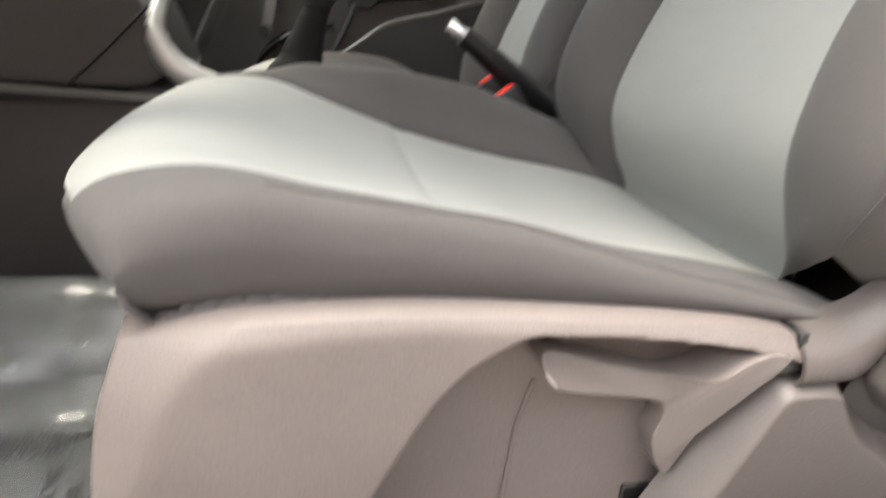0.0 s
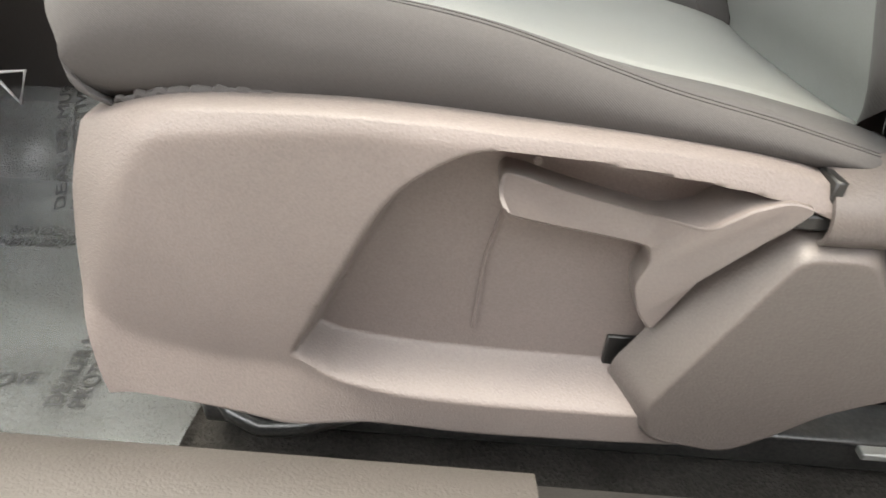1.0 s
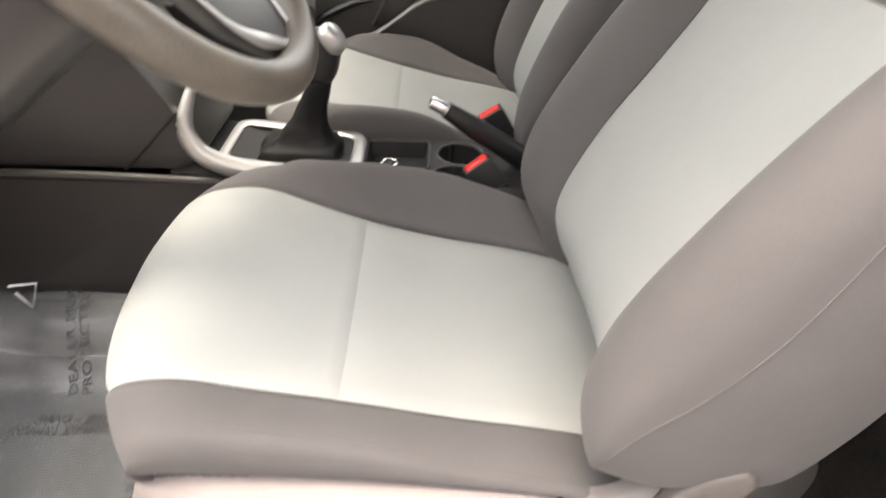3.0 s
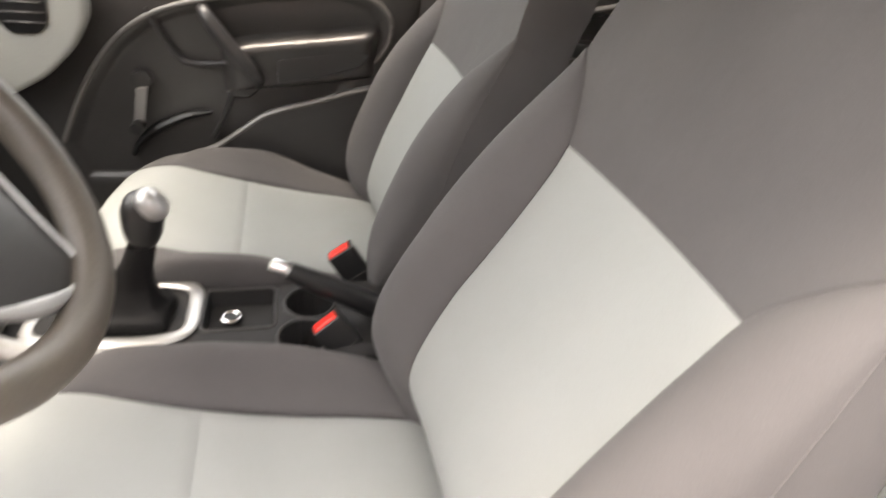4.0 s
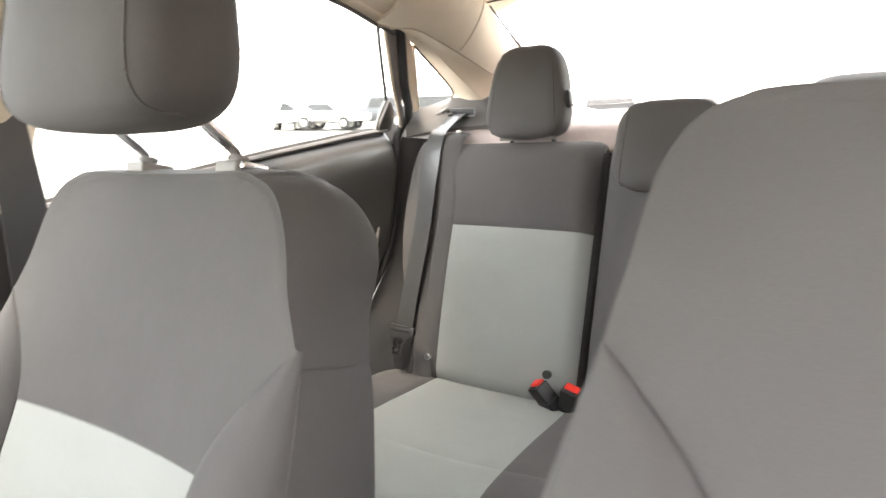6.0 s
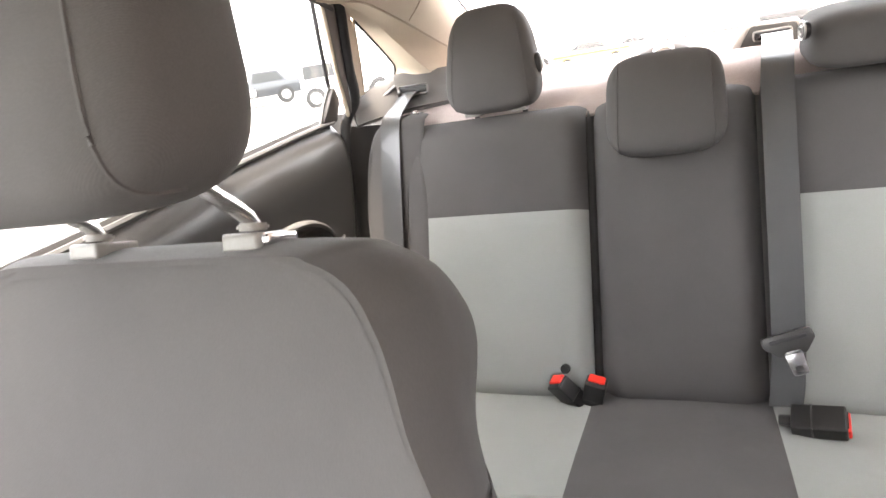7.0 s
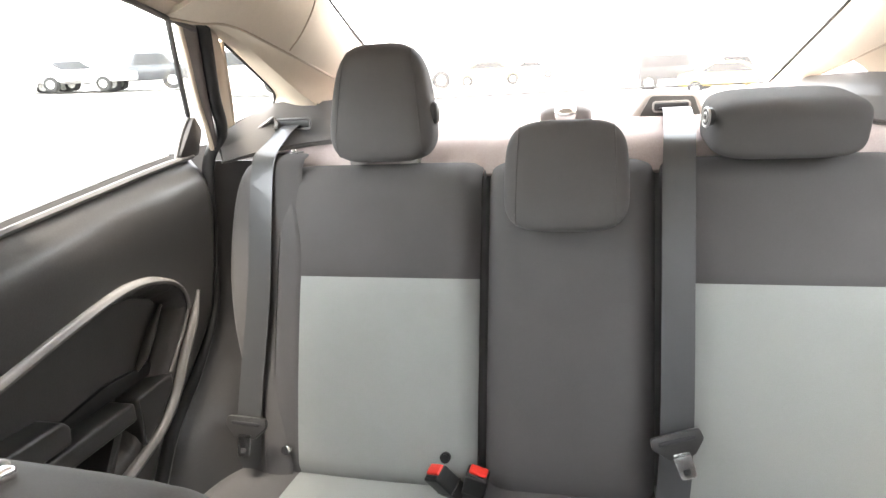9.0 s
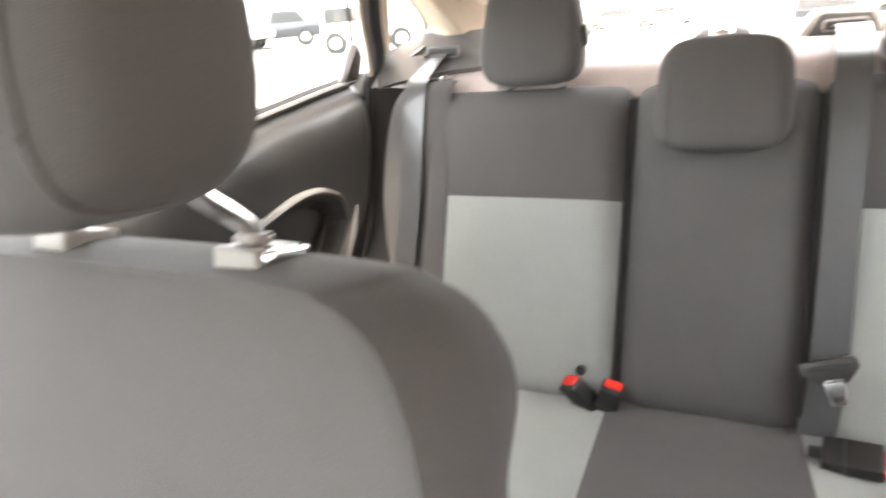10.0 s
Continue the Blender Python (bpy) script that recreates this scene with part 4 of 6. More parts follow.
def valance(seat, m, adjuster):
    bm = grid_sheet(lambda s, t: Vector((valance_at(s, t).x, m * valance_at(s, t).y, valance_at(s, t).z)),
                    steps(0, 1, 190), steps(0, 1, 150), 0.003, m)
    body = part("valance", bm, PLASTIC_GREY, seat, "grained taupe plastic seat side cover", 60)
    side = lambda y: (lambda a, b, c: Vector((a, m * (y - c), b)))
    if not adjuster:
        return
    puck = [(lerp(-0.482, -0.30, t), m * (-0.217 - 0.003 * math.sin(3 * t)), val_top(lerp(-0.482, -0.30, t)) - 0.0015 - 0.006 * t * t + 0.0012 * math.sin(95 * t) + 0.0008 * math.sin(171 * t)) for t in steps(0, 1, 120)]
    part("gathered_edge", sweep(puck, [0.0040 * math.sin(math.pi * min(1.0, 0.04 + t)) ** 0.6 + 0.0005 for t in steps(0, 1, 120)], 8), FABRIC_DARK, seat, "gathered cloth edge under the cushion")
    lever = rounded([(-0.269, 0.224), (-0.266, 0.233), (-0.255, 0.231), (-0.233, 0.224), (-0.178, 0.210), (-0.158, 0.213), (-0.140, 0.228), (-0.122, 0.235), (-0.106, 0.231),
                     (-0.117, 0.218), (-0.143, 0.171), (-0.164, 0.127), (-0.175, 0.142), (-0.181, 0.163), (-0.175, 0.180), (-0.180, 0.191), (-0.196, 0.197), (-0.250, 0.212), (-0.262, 0.215)], 0.006, 4)
    grip_top, grip_low = curve1([(-0.27, 0.234), (-0.233, 0.224), (-0.178, 0.210), (-0.14, 0.228)]), curve1([(-0.27, 0.214), (-0.250, 0.212), (-0.196, 0.197), (-0.14, 0.185)])

    def lever_at(a, b, c):
        """The grip's face leans in from its lower edge, the arm lies deeper."""
        k = smooth01(((b - grip_low(a)) / (grip_top(a) - grip_low(a)) - 0.2) / 0.7) * smooth01((-0.150 - a) / 0.03)
        return Vector((a, m * (-0.212 - c * (0.55 + 0.45 * smooth01((b - 0.185) / 0.035)) * (1 - 0.42 * k)), b))
    part("height_lever", slab(lever, 0.042, lever_at, 0.0022, 3), LEVER_GREY, body, "taupe plastic pump lever", 25)
    part("screw_cap", moved(disc(0.0025, 0.004, 12, 0.001), Matrix.Translation((-0.247, m * -0.222, 0.234)) @ pose(0, 0, 0, 90, 0, 0)), GUIDE_GREY, body)
    part("groove", sweep([(-0.262, m * -0.2165, 0.200), (-0.270, m * -0.2165, 0.165), (-0.274, m * -0.217, 0.105)], 0.0016, 6), PLASTIC_GREY, body)
    outer = rounded([(-0.172, 0.046), (-0.180, 0.090), (-0.112, 0.222), (-0.058, 0.222), (-0.041, 0.196), (-0.029, 0.178), (0.007, 0.152), (0.060, 0.129), (0.092, 0.117), (0.066, 0.113), (-0.005, 0.103), (-0.045, 0.080), (-0.075, 0.052), (-0.10, 0.036)], 0.010, 4)
    inner = rounded([(-0.154, 0.054), (-0.161, 0.084), (-0.106, 0.204), (-0.068, 0.204), (-0.054, 0.182), (-0.043, 0.165), (-0.004, 0.139), (0.053, 0.124), (0.078, 0.1165), (0.062, 0.1155), (-0.010, 0.110), (-0.050, 0.090), (-0.080, 0.062), (-0.102, 0.046)], 0.010, 4)
    part("recliner_cover", frustum(outer, inner, -0.226, -0.259, m), COVER_SHADED, seat, "taupe plastic recliner hinge cover", 60)
    # black piece put in as the shade between lever and recliner cover
    part("gap_shade", box((0.022, 0.004, 0.030), (-0.172, m * -0.2175, 0.092), 0.001, 1), PLASTIC_BLACK, seat)
    # saddle-shaped hinge arm rising from the cover's top to the backrest
    saddle = [curve2(r) for r in (
        [(-0.096, -0.222, 0.243), (-0.070, -0.221, 0.247), (-0.045, -0.220, 0.254), (-0.016, -0.219, 0.274), (0.012, -0.217, 0.294), (0.032, -0.216, 0.314)],
        [(-0.097, -0.236, 0.239), (-0.073, -0.236, 0.241), (-0.050, -0.235, 0.247), (-0.022, -0.234, 0.266), (0.006, -0.233, 0.290), (0.026, -0.232, 0.311)],
        [(-0.098, -0.250, 0.229), (-0.078, -0.250, 0.229), (-0.055, -0.249, 0.230), (-0.034, -0.247, 0.241), (-0.011, -0.245, 0.270), (0.014, -0.244, 0.305)],
        [(-0.098, -0.252, 0.214), (-0.078, -0.252, 0.214), (-0.052, -0.247, 0.212), (-0.029, -0.236, 0.212), (-0.007, -0.230, 0.250), (0.018, -0.229, 0.292)],
        [(-0.098, -0.235, 0.205), (-0.078, -0.235, 0.205), (-0.050, -0.228, 0.200), (-0.024, -0.214, 0.196), (-0.002, -0.212, 0.240), (0.022, -0.212, 0.284)])]

    def saddle_at(t, k):
        p = curve2([tuple(run(t)) for run in saddle])(k)
        return Vector((p.x, m * p.y, p.z))
    part("hinge_arm", grid_sheet(saddle_at, steps(0, 1, 36), steps(0, 1, 22), 0.003, m), COVER_SHADED, seat, "taupe plastic hinge arm", 70)
    part("slot", box((0.006, 0.022, 0.020), (-0.0965, m * -0.236, 0.234), 0.001, 1), PLASTIC_BLACK, seat, "dark gap beside the hinge arm")
    part("slot", box((0.022, 0.020, 0.010), (-0.103, m * -0.240, 0.221), 0.002, 1), PLASTIC_BLACK, seat, "dark gap at the lever's pivot")
    shield = rounded([(-0.03, 0.08), (-0.035, 0.19), (0.03, 0.27), (0.12, 0.33), (0.14, 0.28), (0.12, 0.09)], 0.02, 4)
    part("hinge_shield", slab(shield, 0.014, side(-0.216), 0.004, 2), PLASTIC_DARK, seat)
    rl = rounded([(-0.040, 0.206), (-0.034, 0.222), (-0.013, 0.292), (0.015, 0.324), (0.045, 0.334), (0.058, 0.320), (0.041, 0.269), (-0.010, 0.188), (-0.022, 0.183)], 0.012, 4)
    part("recline_lever", slab(rl, 0.022, side(-0.241), 0.0075, 3), SILL_GREY, seat, "taupe plastic recline lever")


front_seat("driver_seat", "two-tone grey cloth driver seat with taupe plastic side cover", (0, 0, 0), 1, True, 0.010)
front_seat("passenger_seat", "two-tone grey cloth front passenger seat set lower", (0.022, 0.663, -0.004), -1, False, -0.012, 2.1, 0.405, -0.046)


# ---- rear bench ----
RO = Vector((0.971, 0, 0.645))          # on the rear backrest's face at the top of the light inserts
RT = radians(20)
RU, RN = Vector((math.sin(RT), 0, math.cos(RT))), Vector((-math.cos(RT), 0, math.sin(RT)))


def rear_pad(y0, y1, h0, h1, r, thick=0.12, crown=0.010, r_top=None):
    """A padded backrest section: P(h, y) rounded off towards its edges and turned back at them."""
    rt = r_top or r

    def P(h, y):
        d = 0.0
        for gap, rr in ((y - y0, r), (y1 - y, r), (h1 - h, rt), (h - h0, r)):
            k = min(1.0, max(0.0, 1 - gap / rr))
            d -= rr * (1 - math.sqrt(max(0.0, 1 - k * k)))
        my = (y - y0) / (y1 - y0)
        mh = (h - h0) / (h1 - h0)
        d += crown * 4 * my * (1 - my) * min(1, 4 * mh * (1 - mh))
        return RO + RU * h + RN * max(d, -thick) + Vector((0, y, 0))
    return P


def pad_patch(P, h0, h1, y0, y1, sink, nh=24, ny=20):
    bm = patch(P, h0, h1, nh, y0, y1, ny, sink, 1, 0.003, 0.007)
    return bm


def pad_rim(P, h0, h1, y0, y1, depth):
    """The turned-back sides of a pad."""
    bm = bmesh.new()
    loop = [P(h, y0) for h in steps(h0, h1, 16)] + [P(h1, y) for y in steps(y0, y1, 12)[1:]] + [P(h, y1) for h in steps(h1, h0, 16)[1:]]
    a = [bm.verts.new(p) for p in loop]
    b = [bm.verts.new(p - RN * depth) for p in loop]
    for i in range(len(loop) - 1):
        bm.faces.new((a[i], a[i + 1], b[i + 1], b[i]))
    bm.faces.new(b)
    return bm


HB, HT = -0.36, 0.205
back_r = thing("split_rear_seat", "narrow section of the split rear backrest, two-tone grey cloth", "rear seat back", group="rear seat backs")
P = rear_pad(0.499, 0.99, HB, HT, 0.045, crown=0.020, r_top=0.055)
part("insert", pad_patch(P, HB, 0.0, 0.502, 0.811, (0, 1, 1, 1)), FABRIC_LIGHT, back_r, "light grey cloth insert")
wing_y = curve1([(-0.36, 0.811), (0.0, 0.811), (0.05, 0.814), (0.10, 0.824), (0.15, 0.838), (0.205, 0.852)])
part("upper_panel", pad_patch(lambda h, v: P(h, lerp(0.502, wing_y(h), v)), 0.0, HT, 0, 1, (1, 0, 1, 1)), FABRIC_DARK, back_r)
part("side_panel", pad_patch(P, HB, HT, 0.499, 0.502, (0, 0, 0, 0), 30, 4), FABRIC_DARK, back_r)
part("side_panel", pad_patch(lambda h, v: P(h, lerp(wing_y(h), 0.855, v)), HB, HT, 0, 1, (0, 0, 1, 1), 30, 10), FABRIC_DARK, back_r)
part("edge", pad_rim(P, HB, HT, 0.499, 0.855, 0.08), FABRIC_DARK, back_r)

back_l = thing("split_rear_seat", "wide section of the split rear backrest, two-tone grey cloth", "rear seat back", group="rear seat backs")
P = rear_pad(0.222, 0.493, HB, HT, 0.050, crown=0.020, r_top=0.055)
part("centre_pad", pad_patch(P, HB, HT, 0.222, 0.493, (0, 0, 0, 0), 34, 30), FABRIC_DARK, back_l)
part("edge", pad_rim(P, HB, HT, 0.222, 0.493, 0.08), FABRIC_DARK, back_l)
P = rear_pad(-0.175, 0.216, HB, HT, 0.042, crown=0.016, r_top=0.055)
part("insert", pad_patch(P, HB, 0.0, -0.118, 0.198, (0, 1, 1, 1)), FABRIC_LIGHT, back_l, "light grey cloth insert")
part("upper_panel", pad_patch(P, 0.0, HT, -0.118, 0.198, (1, 0, 1, 1)), FABRIC_DARK, back_l)
part("side_panel", pad_patch(P, HB, HT, 0.198, 0.216, (0, 0, 1, 0), 30, 8), FABRIC_DARK, back_l)
part("side_panel", pad_patch(P, HB, HT, -0.175, -0.118, (0, 0, 0, 1), 30, 10), FABRIC_DARK, back_l)
part("edge", pad_rim(P, HB, HT, -0.175, 0.216, 0.08), FABRIC_DARK, back_l)

for sgn, lab in ((1, "dark grey cloth side bolster beside the rear door"), (-1, "dark grey cloth side bolster of the rear bench")):
    def B(h, k, sgn=sgn):
        """Outer bolster, from the backrest's edge to its rounded outer edge beside the door opening."""
        edge = curve1([(-0.36, 0.560), (-0.25, 0.580), (-0.16, 0.597), (-0.10, 0.614), (-0.05, 0.624), (0.0, 0.630), (0.08, 0.630), (0.14, 0.624), (0.18, 0.612), (0.205, 0.594), (0.222, 0.560)])(h)
        d = 0.004 + 0.010 * math.sin(math.pi * min(1, k * 1.1)) - 0.040 * max(0.0, (k - 0.82) / 0.18) ** 2.5 - 0.03 * fall(h + BH - 0.222, 0.05)
        return RO + RU * h + RN * d + Vector((0, YC + sgn * lerp(0.480, edge, k), 0))
    sb = thing("rear_seat_wing", lab, "seat wing", group="rear seat wings")
    part("front_panel", patch(B, -0.36, 0.222, 40, 0, 0.55, 16, (0, 0, 1, 1), sgn, 0.002, 0.006), FABRIC_DARK, sb)
    part("side_panel", patch(B, -0.36, 0.222, 40, 0.55, 1, 18, (0, 0, 1, 0), sgn, 0.002, 0.006), FABRIC_DARK, sb)


# bench cushion
bench = thing("rear_bench_cushion", "two-tone grey cloth rear bench cushion", "bench cushion")
bench_prof = curve2([(0.93, 0.301), (0.86, 0.314), (0.78, 0.324), (0.66, 0.338), (0.54, 0.345), (0.480, 0.339), (0.452, 0.326), (0.440, 0.304), (0.448, 0.282), (0.48, 0.266), (0.56, 0.26)])


def bench_at(u, y):
    p = bench_prof(u)
    k = (y - YC)
    dip = 0.012 * math.cos(math.tau * min(1, abs(abs(k) - 0.31) / 0.36) / 2) * smooth01((0.9 - p.x) / 0.1)
    side = max(0.0, (abs(k) - 0.56) / 0.06)
    return Vector((p.x, y, p.y - dip + 0.01 - 0.03 * side ** 2 * (1 if p.y > 0.25 else 0)))


for a, b, mat, lab in ((0.815, 0.965, FABRIC_DARK, ""), (0.507, 0.815, FABRIC_LIGHT, "light grey cloth insert"), (0.222, 0.507, FABRIC_DARK, ""),
                       (-0.12, 0.222, FABRIC_LIGHT, "light grey cloth insert"), (-0.285, -0.12, FABRIC_DARK, "")):
    part("cushion_panel", patch(bench_at, 0, 0.55, 24, a, b, 18, (0, 1, 1, 1), -1), mat, bench, lab)
    part("cushion_panel", patch(bench_at, 0.55, 1, 26, a, b, 18, (1, 0, 1, 1), -1), mat, bench, lab)

part("base", box((0.36, 1.16, 0.24), (0.76, YC, 0.15), 0.02), CARPET, bench, "dark carpeted seat base")

# rear headrests
for nm, lab, args in (("headrest", "raised dark grey cloth rear headrest", (0.192, 0.10, 0.198, (1.073, 0.672, 0.926), 6, 0.72)),
                      ("headrest", "lowered dark grey cloth centre headrest", (0.188, 0.090, 0.169, (0.982, 0.363, 0.811), 14, 0.94))):
    hp = thing("rear_headrest", lab, "headrest", group="rear headrests")
    w, d, h, at, turn, tp = args
    hr = headrest(hp, w, d, h, at, turn, tp, [(at[0] + 0.02, at[1] - 0.05, at[2] - h / 2 - 0.03), (at[0] + 0.02, at[1] + 0.05, at[2] - h / 2 - 0.03)] if at[0] > 1 else (),
                  [(at[0], at[1] - 0.05, at[2] - h / 2 + 0.03), (at[0], at[1] + 0.05, at[2] - h / 2 + 0.03)], name="pad")
    if at[0] > 1.0:
        part("pivot_button", moved(puff(0.030, 0.016, 0.038, 2.6, 12, 20), pose(at[0] - 0.012, at[1] - w / 2 + 0.004, at[2] - 0.018)), PLASTIC_BLACK, hr, "black pivot button")
        for k in (-1, 1):
            part("guide", box((0.026, 0.034, 0.010), (at[0] - 0.016, at[1] + 0.045 * k, 0.831), 0.003), GUIDE_GREY, hr, "grey headrest guide")
hp = thing("rear_headrest", "dark grey cloth rear headrest folded down flat", "headrest", group="rear headrests")
hr = part("pad", moved(puff(0.15, 0.212, 0.088, 4.4, 24, 44), pose(1.06, 0.050, 0.873, 0, -8, 0)), FABRIC_DARK, hp)
bm_at = Matrix.Translation((1.004, 0.161, 0.889)) @ pose(0, 0, 0, 0, 0, 10) @ pose(0, 0, 0, 90, 0, 0)
bt = part("pivot_button", moved(disc(0.013, 0.010), bm_at), PLASTIC_BLACK, hr, "black pivot button")
part("button_ring", moved(ring(0.0135, 0.0018), bm_at @ Matrix.Translation((0, 0, -0.004))), SILVER, bt)
part("button_ring", moved(ring(0.006, 0.0016), bm_at @ Matrix.Translation((0, 0, -0.005))), SILVER, bt)


# ---- right side doors ----
door_depth = curve1([(0.0, 0.0), (0.012, 0.016), (0.06, 0.040), (0.12, 0.046), (0.20, 0.036), (0.35, 0.032), (0.9, 0.032)])


def in_loop(loop, x, z):
    hit = False
    for (x0, z0), (x1, z1) in zip(loop, loop[1:] + loop[:1]):
        if (z0 > z) != (z1 > z) and x < (x1 - x0) * (z - z0) / (z1 - z0) + x0:
            hit = not hit
    return hit


FRONT_LOOP = [(-0.68, 0.33), (-0.615, 0.457), (-0.544, 0.552), (-0.484, 0.600), (-0.42, 0.628), (-0.34, 0.647), (-0.253, 0.665), (-0.15, 0.677), (-0.088, 0.681), (-0.016, 0.662),
              (0.020, 0.628), (0.022, 0.58), (0.0, 0.540), (-0.042, 0.498)]
REAR_LOOP = [(0.24, 0.605), (0.40, 0.645), (0.539, 0.672), (0.621, 0.689), (0.722, 0.705), (0.770, 0.703), (0.801, 0.695), (0.840, 0.677), (0.862, 0.652), (0.867, 0.623)]
FRONT_HOLE = FRONT_LOOP + [(-0.10, 0.40), (-0.24, 0.33), (-0.36, 0.27), (-0.5, 0.23), (-0.66, 0.23)]
REAR_HOLE = REAR_LOOP + [(0.842, 0.590), (0.805, 0.528), (0.765, 0.484), (0.70, 0.454), (0.60, 0.438), (0.26, 0.43)]


def loop_gap(loop, x, z):
    """Distance from a point to the loop's line."""
    best = 1.0
    for (x0, z0), (x1, z1) in zip(loop, loop[1:] + loop[:1]):
        k = min(1.0, max(0.0, ((x - x0) * (x1 - x0) + (z - z0) * (z1 - z0)) / ((x1 - x0) ** 2 + (z1 - z0) ** 2)))
        best = min(best, math.hypot(x - lerp(x0, x1, k), z - lerp(z0, z1, k)))
    return best


rear_face = curve1([(0.0, 0.660), (0.018, 0.650), (0.034, 0.638), (0.048, 0.631), (0.08, 0.627), (0.13, 0.629), (0.25, 0.635), (0.40, 0.640), (0.9, 0.645)])   # rear door: sill, shoulder, face


def door_y(x, z, hole=None):
    """Half width of the door's inner face."""
    if x > 0.15:
        y = rear_face(max(0.0, BELT(x) - z))
    else:
        y = side_y(x, BELT(x)) - door_depth(max(0.0, BELT(x) - z))
    if hole and in_loop(hole, x, z):
        y += (0.034 if x > 0.15 else 0.014) * smooth01(loop_gap(hole, x, z) / 0.022)
    return y


def on_door(x, z, off=0.0, sgn=1):
    return Vector((x, YC + sgn * (door_y(x, z) - off), z))


def door(name, label, x0, x1, sgn, zlow, hole=None):
    d = thing(name, label, "car door", kind="structure")

    def P(x, t):
        z = lerp(zlow(x), BELT(x), t)
        edge = min(x - x0, x1 - x, z - zlow(x))
        return Vector((x, YC + sgn * (door_y(x, z, hole) + (0.012 if x0 > 0.15 else 0.0) + 0.020 * smooth01((0.016 - edge) / 0.016) ** 2), z))
    part("inner_panel", grid_sheet(P, steps(x0, x1, 130), [0, 0.006, 0.012, 0.02, 0.03] + steps(0.045, 0.8, 66) + steps(0.81, 1, 24), 0.012, -sgn), DOOR_PLASTIC, d, "grained charcoal inner panel", 60)
    part("outer_skin", grid_sheet(lambda x, t: Vector((x, YC + sgn * 0.74, lerp(-0.1, BELT(x) - 0.01, t))), steps(x0, x1, 20), steps(0, 1, 8), 0.01, sgn), PAINT_BODY, d)
    part("window_strip", sweep([Vector((x, YC + sgn * (side_y(x, BELT(x)) + 0.004), BELT(x) - 0.004)) for x in steps(x0 + 0.01, x1 - 0.01, 24)], 0.005, 6), QUARTER_GREY, d, "satin grey window seal strip")
    return d


REAR_LOW = curve1([(0.2, 0.02), (0.45, 0.03), (0.60, 0.20), (0.68, 0.335), (0.721, 0.387), (0.766, 0.447), (0.852, 0.510), (0.924, 0.583), (0.950, 0.660), (0.968, 0.760), (0.978, 0.800)])      # lower rear edge of the rear doors
door_f = door("door_1", "closed front passenger door with charcoal plastic inner panel", -1.15, 0.085, 1, lambda x: -0.02, FRONT_HOLE)
door_r = door("door_2", "closed rear passenger door with charcoal plastic inner panel", 0.205, 0.978, 1, REAR_LOW, REAR_HOLE)
door("door_3", "closed rear door on the driver side", 0.26, 0.978, -1, REAR_LOW)

# front door furniture
path = curve2([tuple(on_door(x, z, 0.006)) for x, z in FRONT_LOOP])
part("moulding", sweep([path(t) + Vector((0, -0.004, 0)) for t in steps(0, 1, 70)], 0.0066, 10, flat=0.9), MOULDING, door_f, "satin grey moulding")
pocket = curve2([tuple(on_door(x, z, o)) for x, z, o in ((0.06, 0.490, 0.03), (-0.035, 0.474, 0.035), (-0.142, 0.442, 0.035), (-0.250, 0.411, 0.037), (-0.304, 0.374, 0.037), (-0.36, 0.335, 0.035), (-0.48, 0.28, 0.03))])
part("pocket_edge", sweep([pocket(t) for t in steps(0, 1, 40)], 0.010, 8, flat=0.7), MOULDING, door_f, "satin grey map pocket edge")


def pocket_at(t, k):
    p = pocket(t)
    return Vector((p.x, p.y + 0.006 * k, lerp(p.z - 0.004, 0.03, k)))


part("map_pocket", grid_sheet(pocket_at, steps(0, 1, 30), steps(0, 1, 8), 0.006, -1), PLASTIC_DARK, door_f, "charcoal map pocket")
rest_z = curve1([(-0.345, 0.538), (-0.279, 0.552), (-0.209, 0.562), (-0.091, 0.577), (-0.02, 0.588)])
rest_o = curve1([(0, -0.012), (0.18, 0.020), (0.30, 0.036), (0.40, 0.039), (0.62, 0.030), (0.85, 0.024), (1, -0.012)])
rest_d = curve1([(0, 0.022), (0.18, 0.010), (0.30, 0.001), (0.40, -0.008), (0.62, -0.040), (0.85, -0.085), (1, -0.095)])


def front_rest_at(x, k):
    """Armrest body: over its ridge, down the face and back into the door."""
    e = smooth01((x + 0.345) / 0.04) * smooth01((0.012 - x) / 0.045)
    o = rest_o(k)
    return on_door(x, rest_z(x) + rest_d(k), o * e - 0.010 * (1 - e) if o > 0 else o)


part("armrest", grid_sheet(front_rest_at, steps(-0.345, 0.012, 50), steps(0, 1, 28), 0.003, 1), DOOR_PLASTIC, door_f, "satin charcoal armrest", 60)
inset = rounded([(-0.222, 0.534), (-0.10, 0.553), (-0.045, 0.560), (-0.020, 0.551), (-0.045, 0.522), (-0.12, 0.500), (-0.224, 0.478)], 0.010, 3)
part("armrest_pad", slab(inset, 0.010, lambda a, b, c: on_door(a, b, 0.0275 + c), 0.004, 3), PLASTIC_SHEEN, door_f, "padded armrest insert")
pull = curve2([tuple(on_door(x, z, o)) for x, z, o in ((-0.368, 0.634, -0.008), (-0.356, 0.617, 0.026), (-0.323, 0.570, 0.042), (-0.285, 0.522, 0.048), (-0.264, 0.492, 0.040), (-0.262, 0.470, 0.006))])
part("pull_handle", sweep([pull(t) for t in steps(0, 1, 24)], [0.009 + 0.007 * math.sin(math.pi * t) ** 0.7 for t in steps(0, 1, 24)], 12), PLASTIC_SHEEN, door_f, "satin charcoal pull handle")
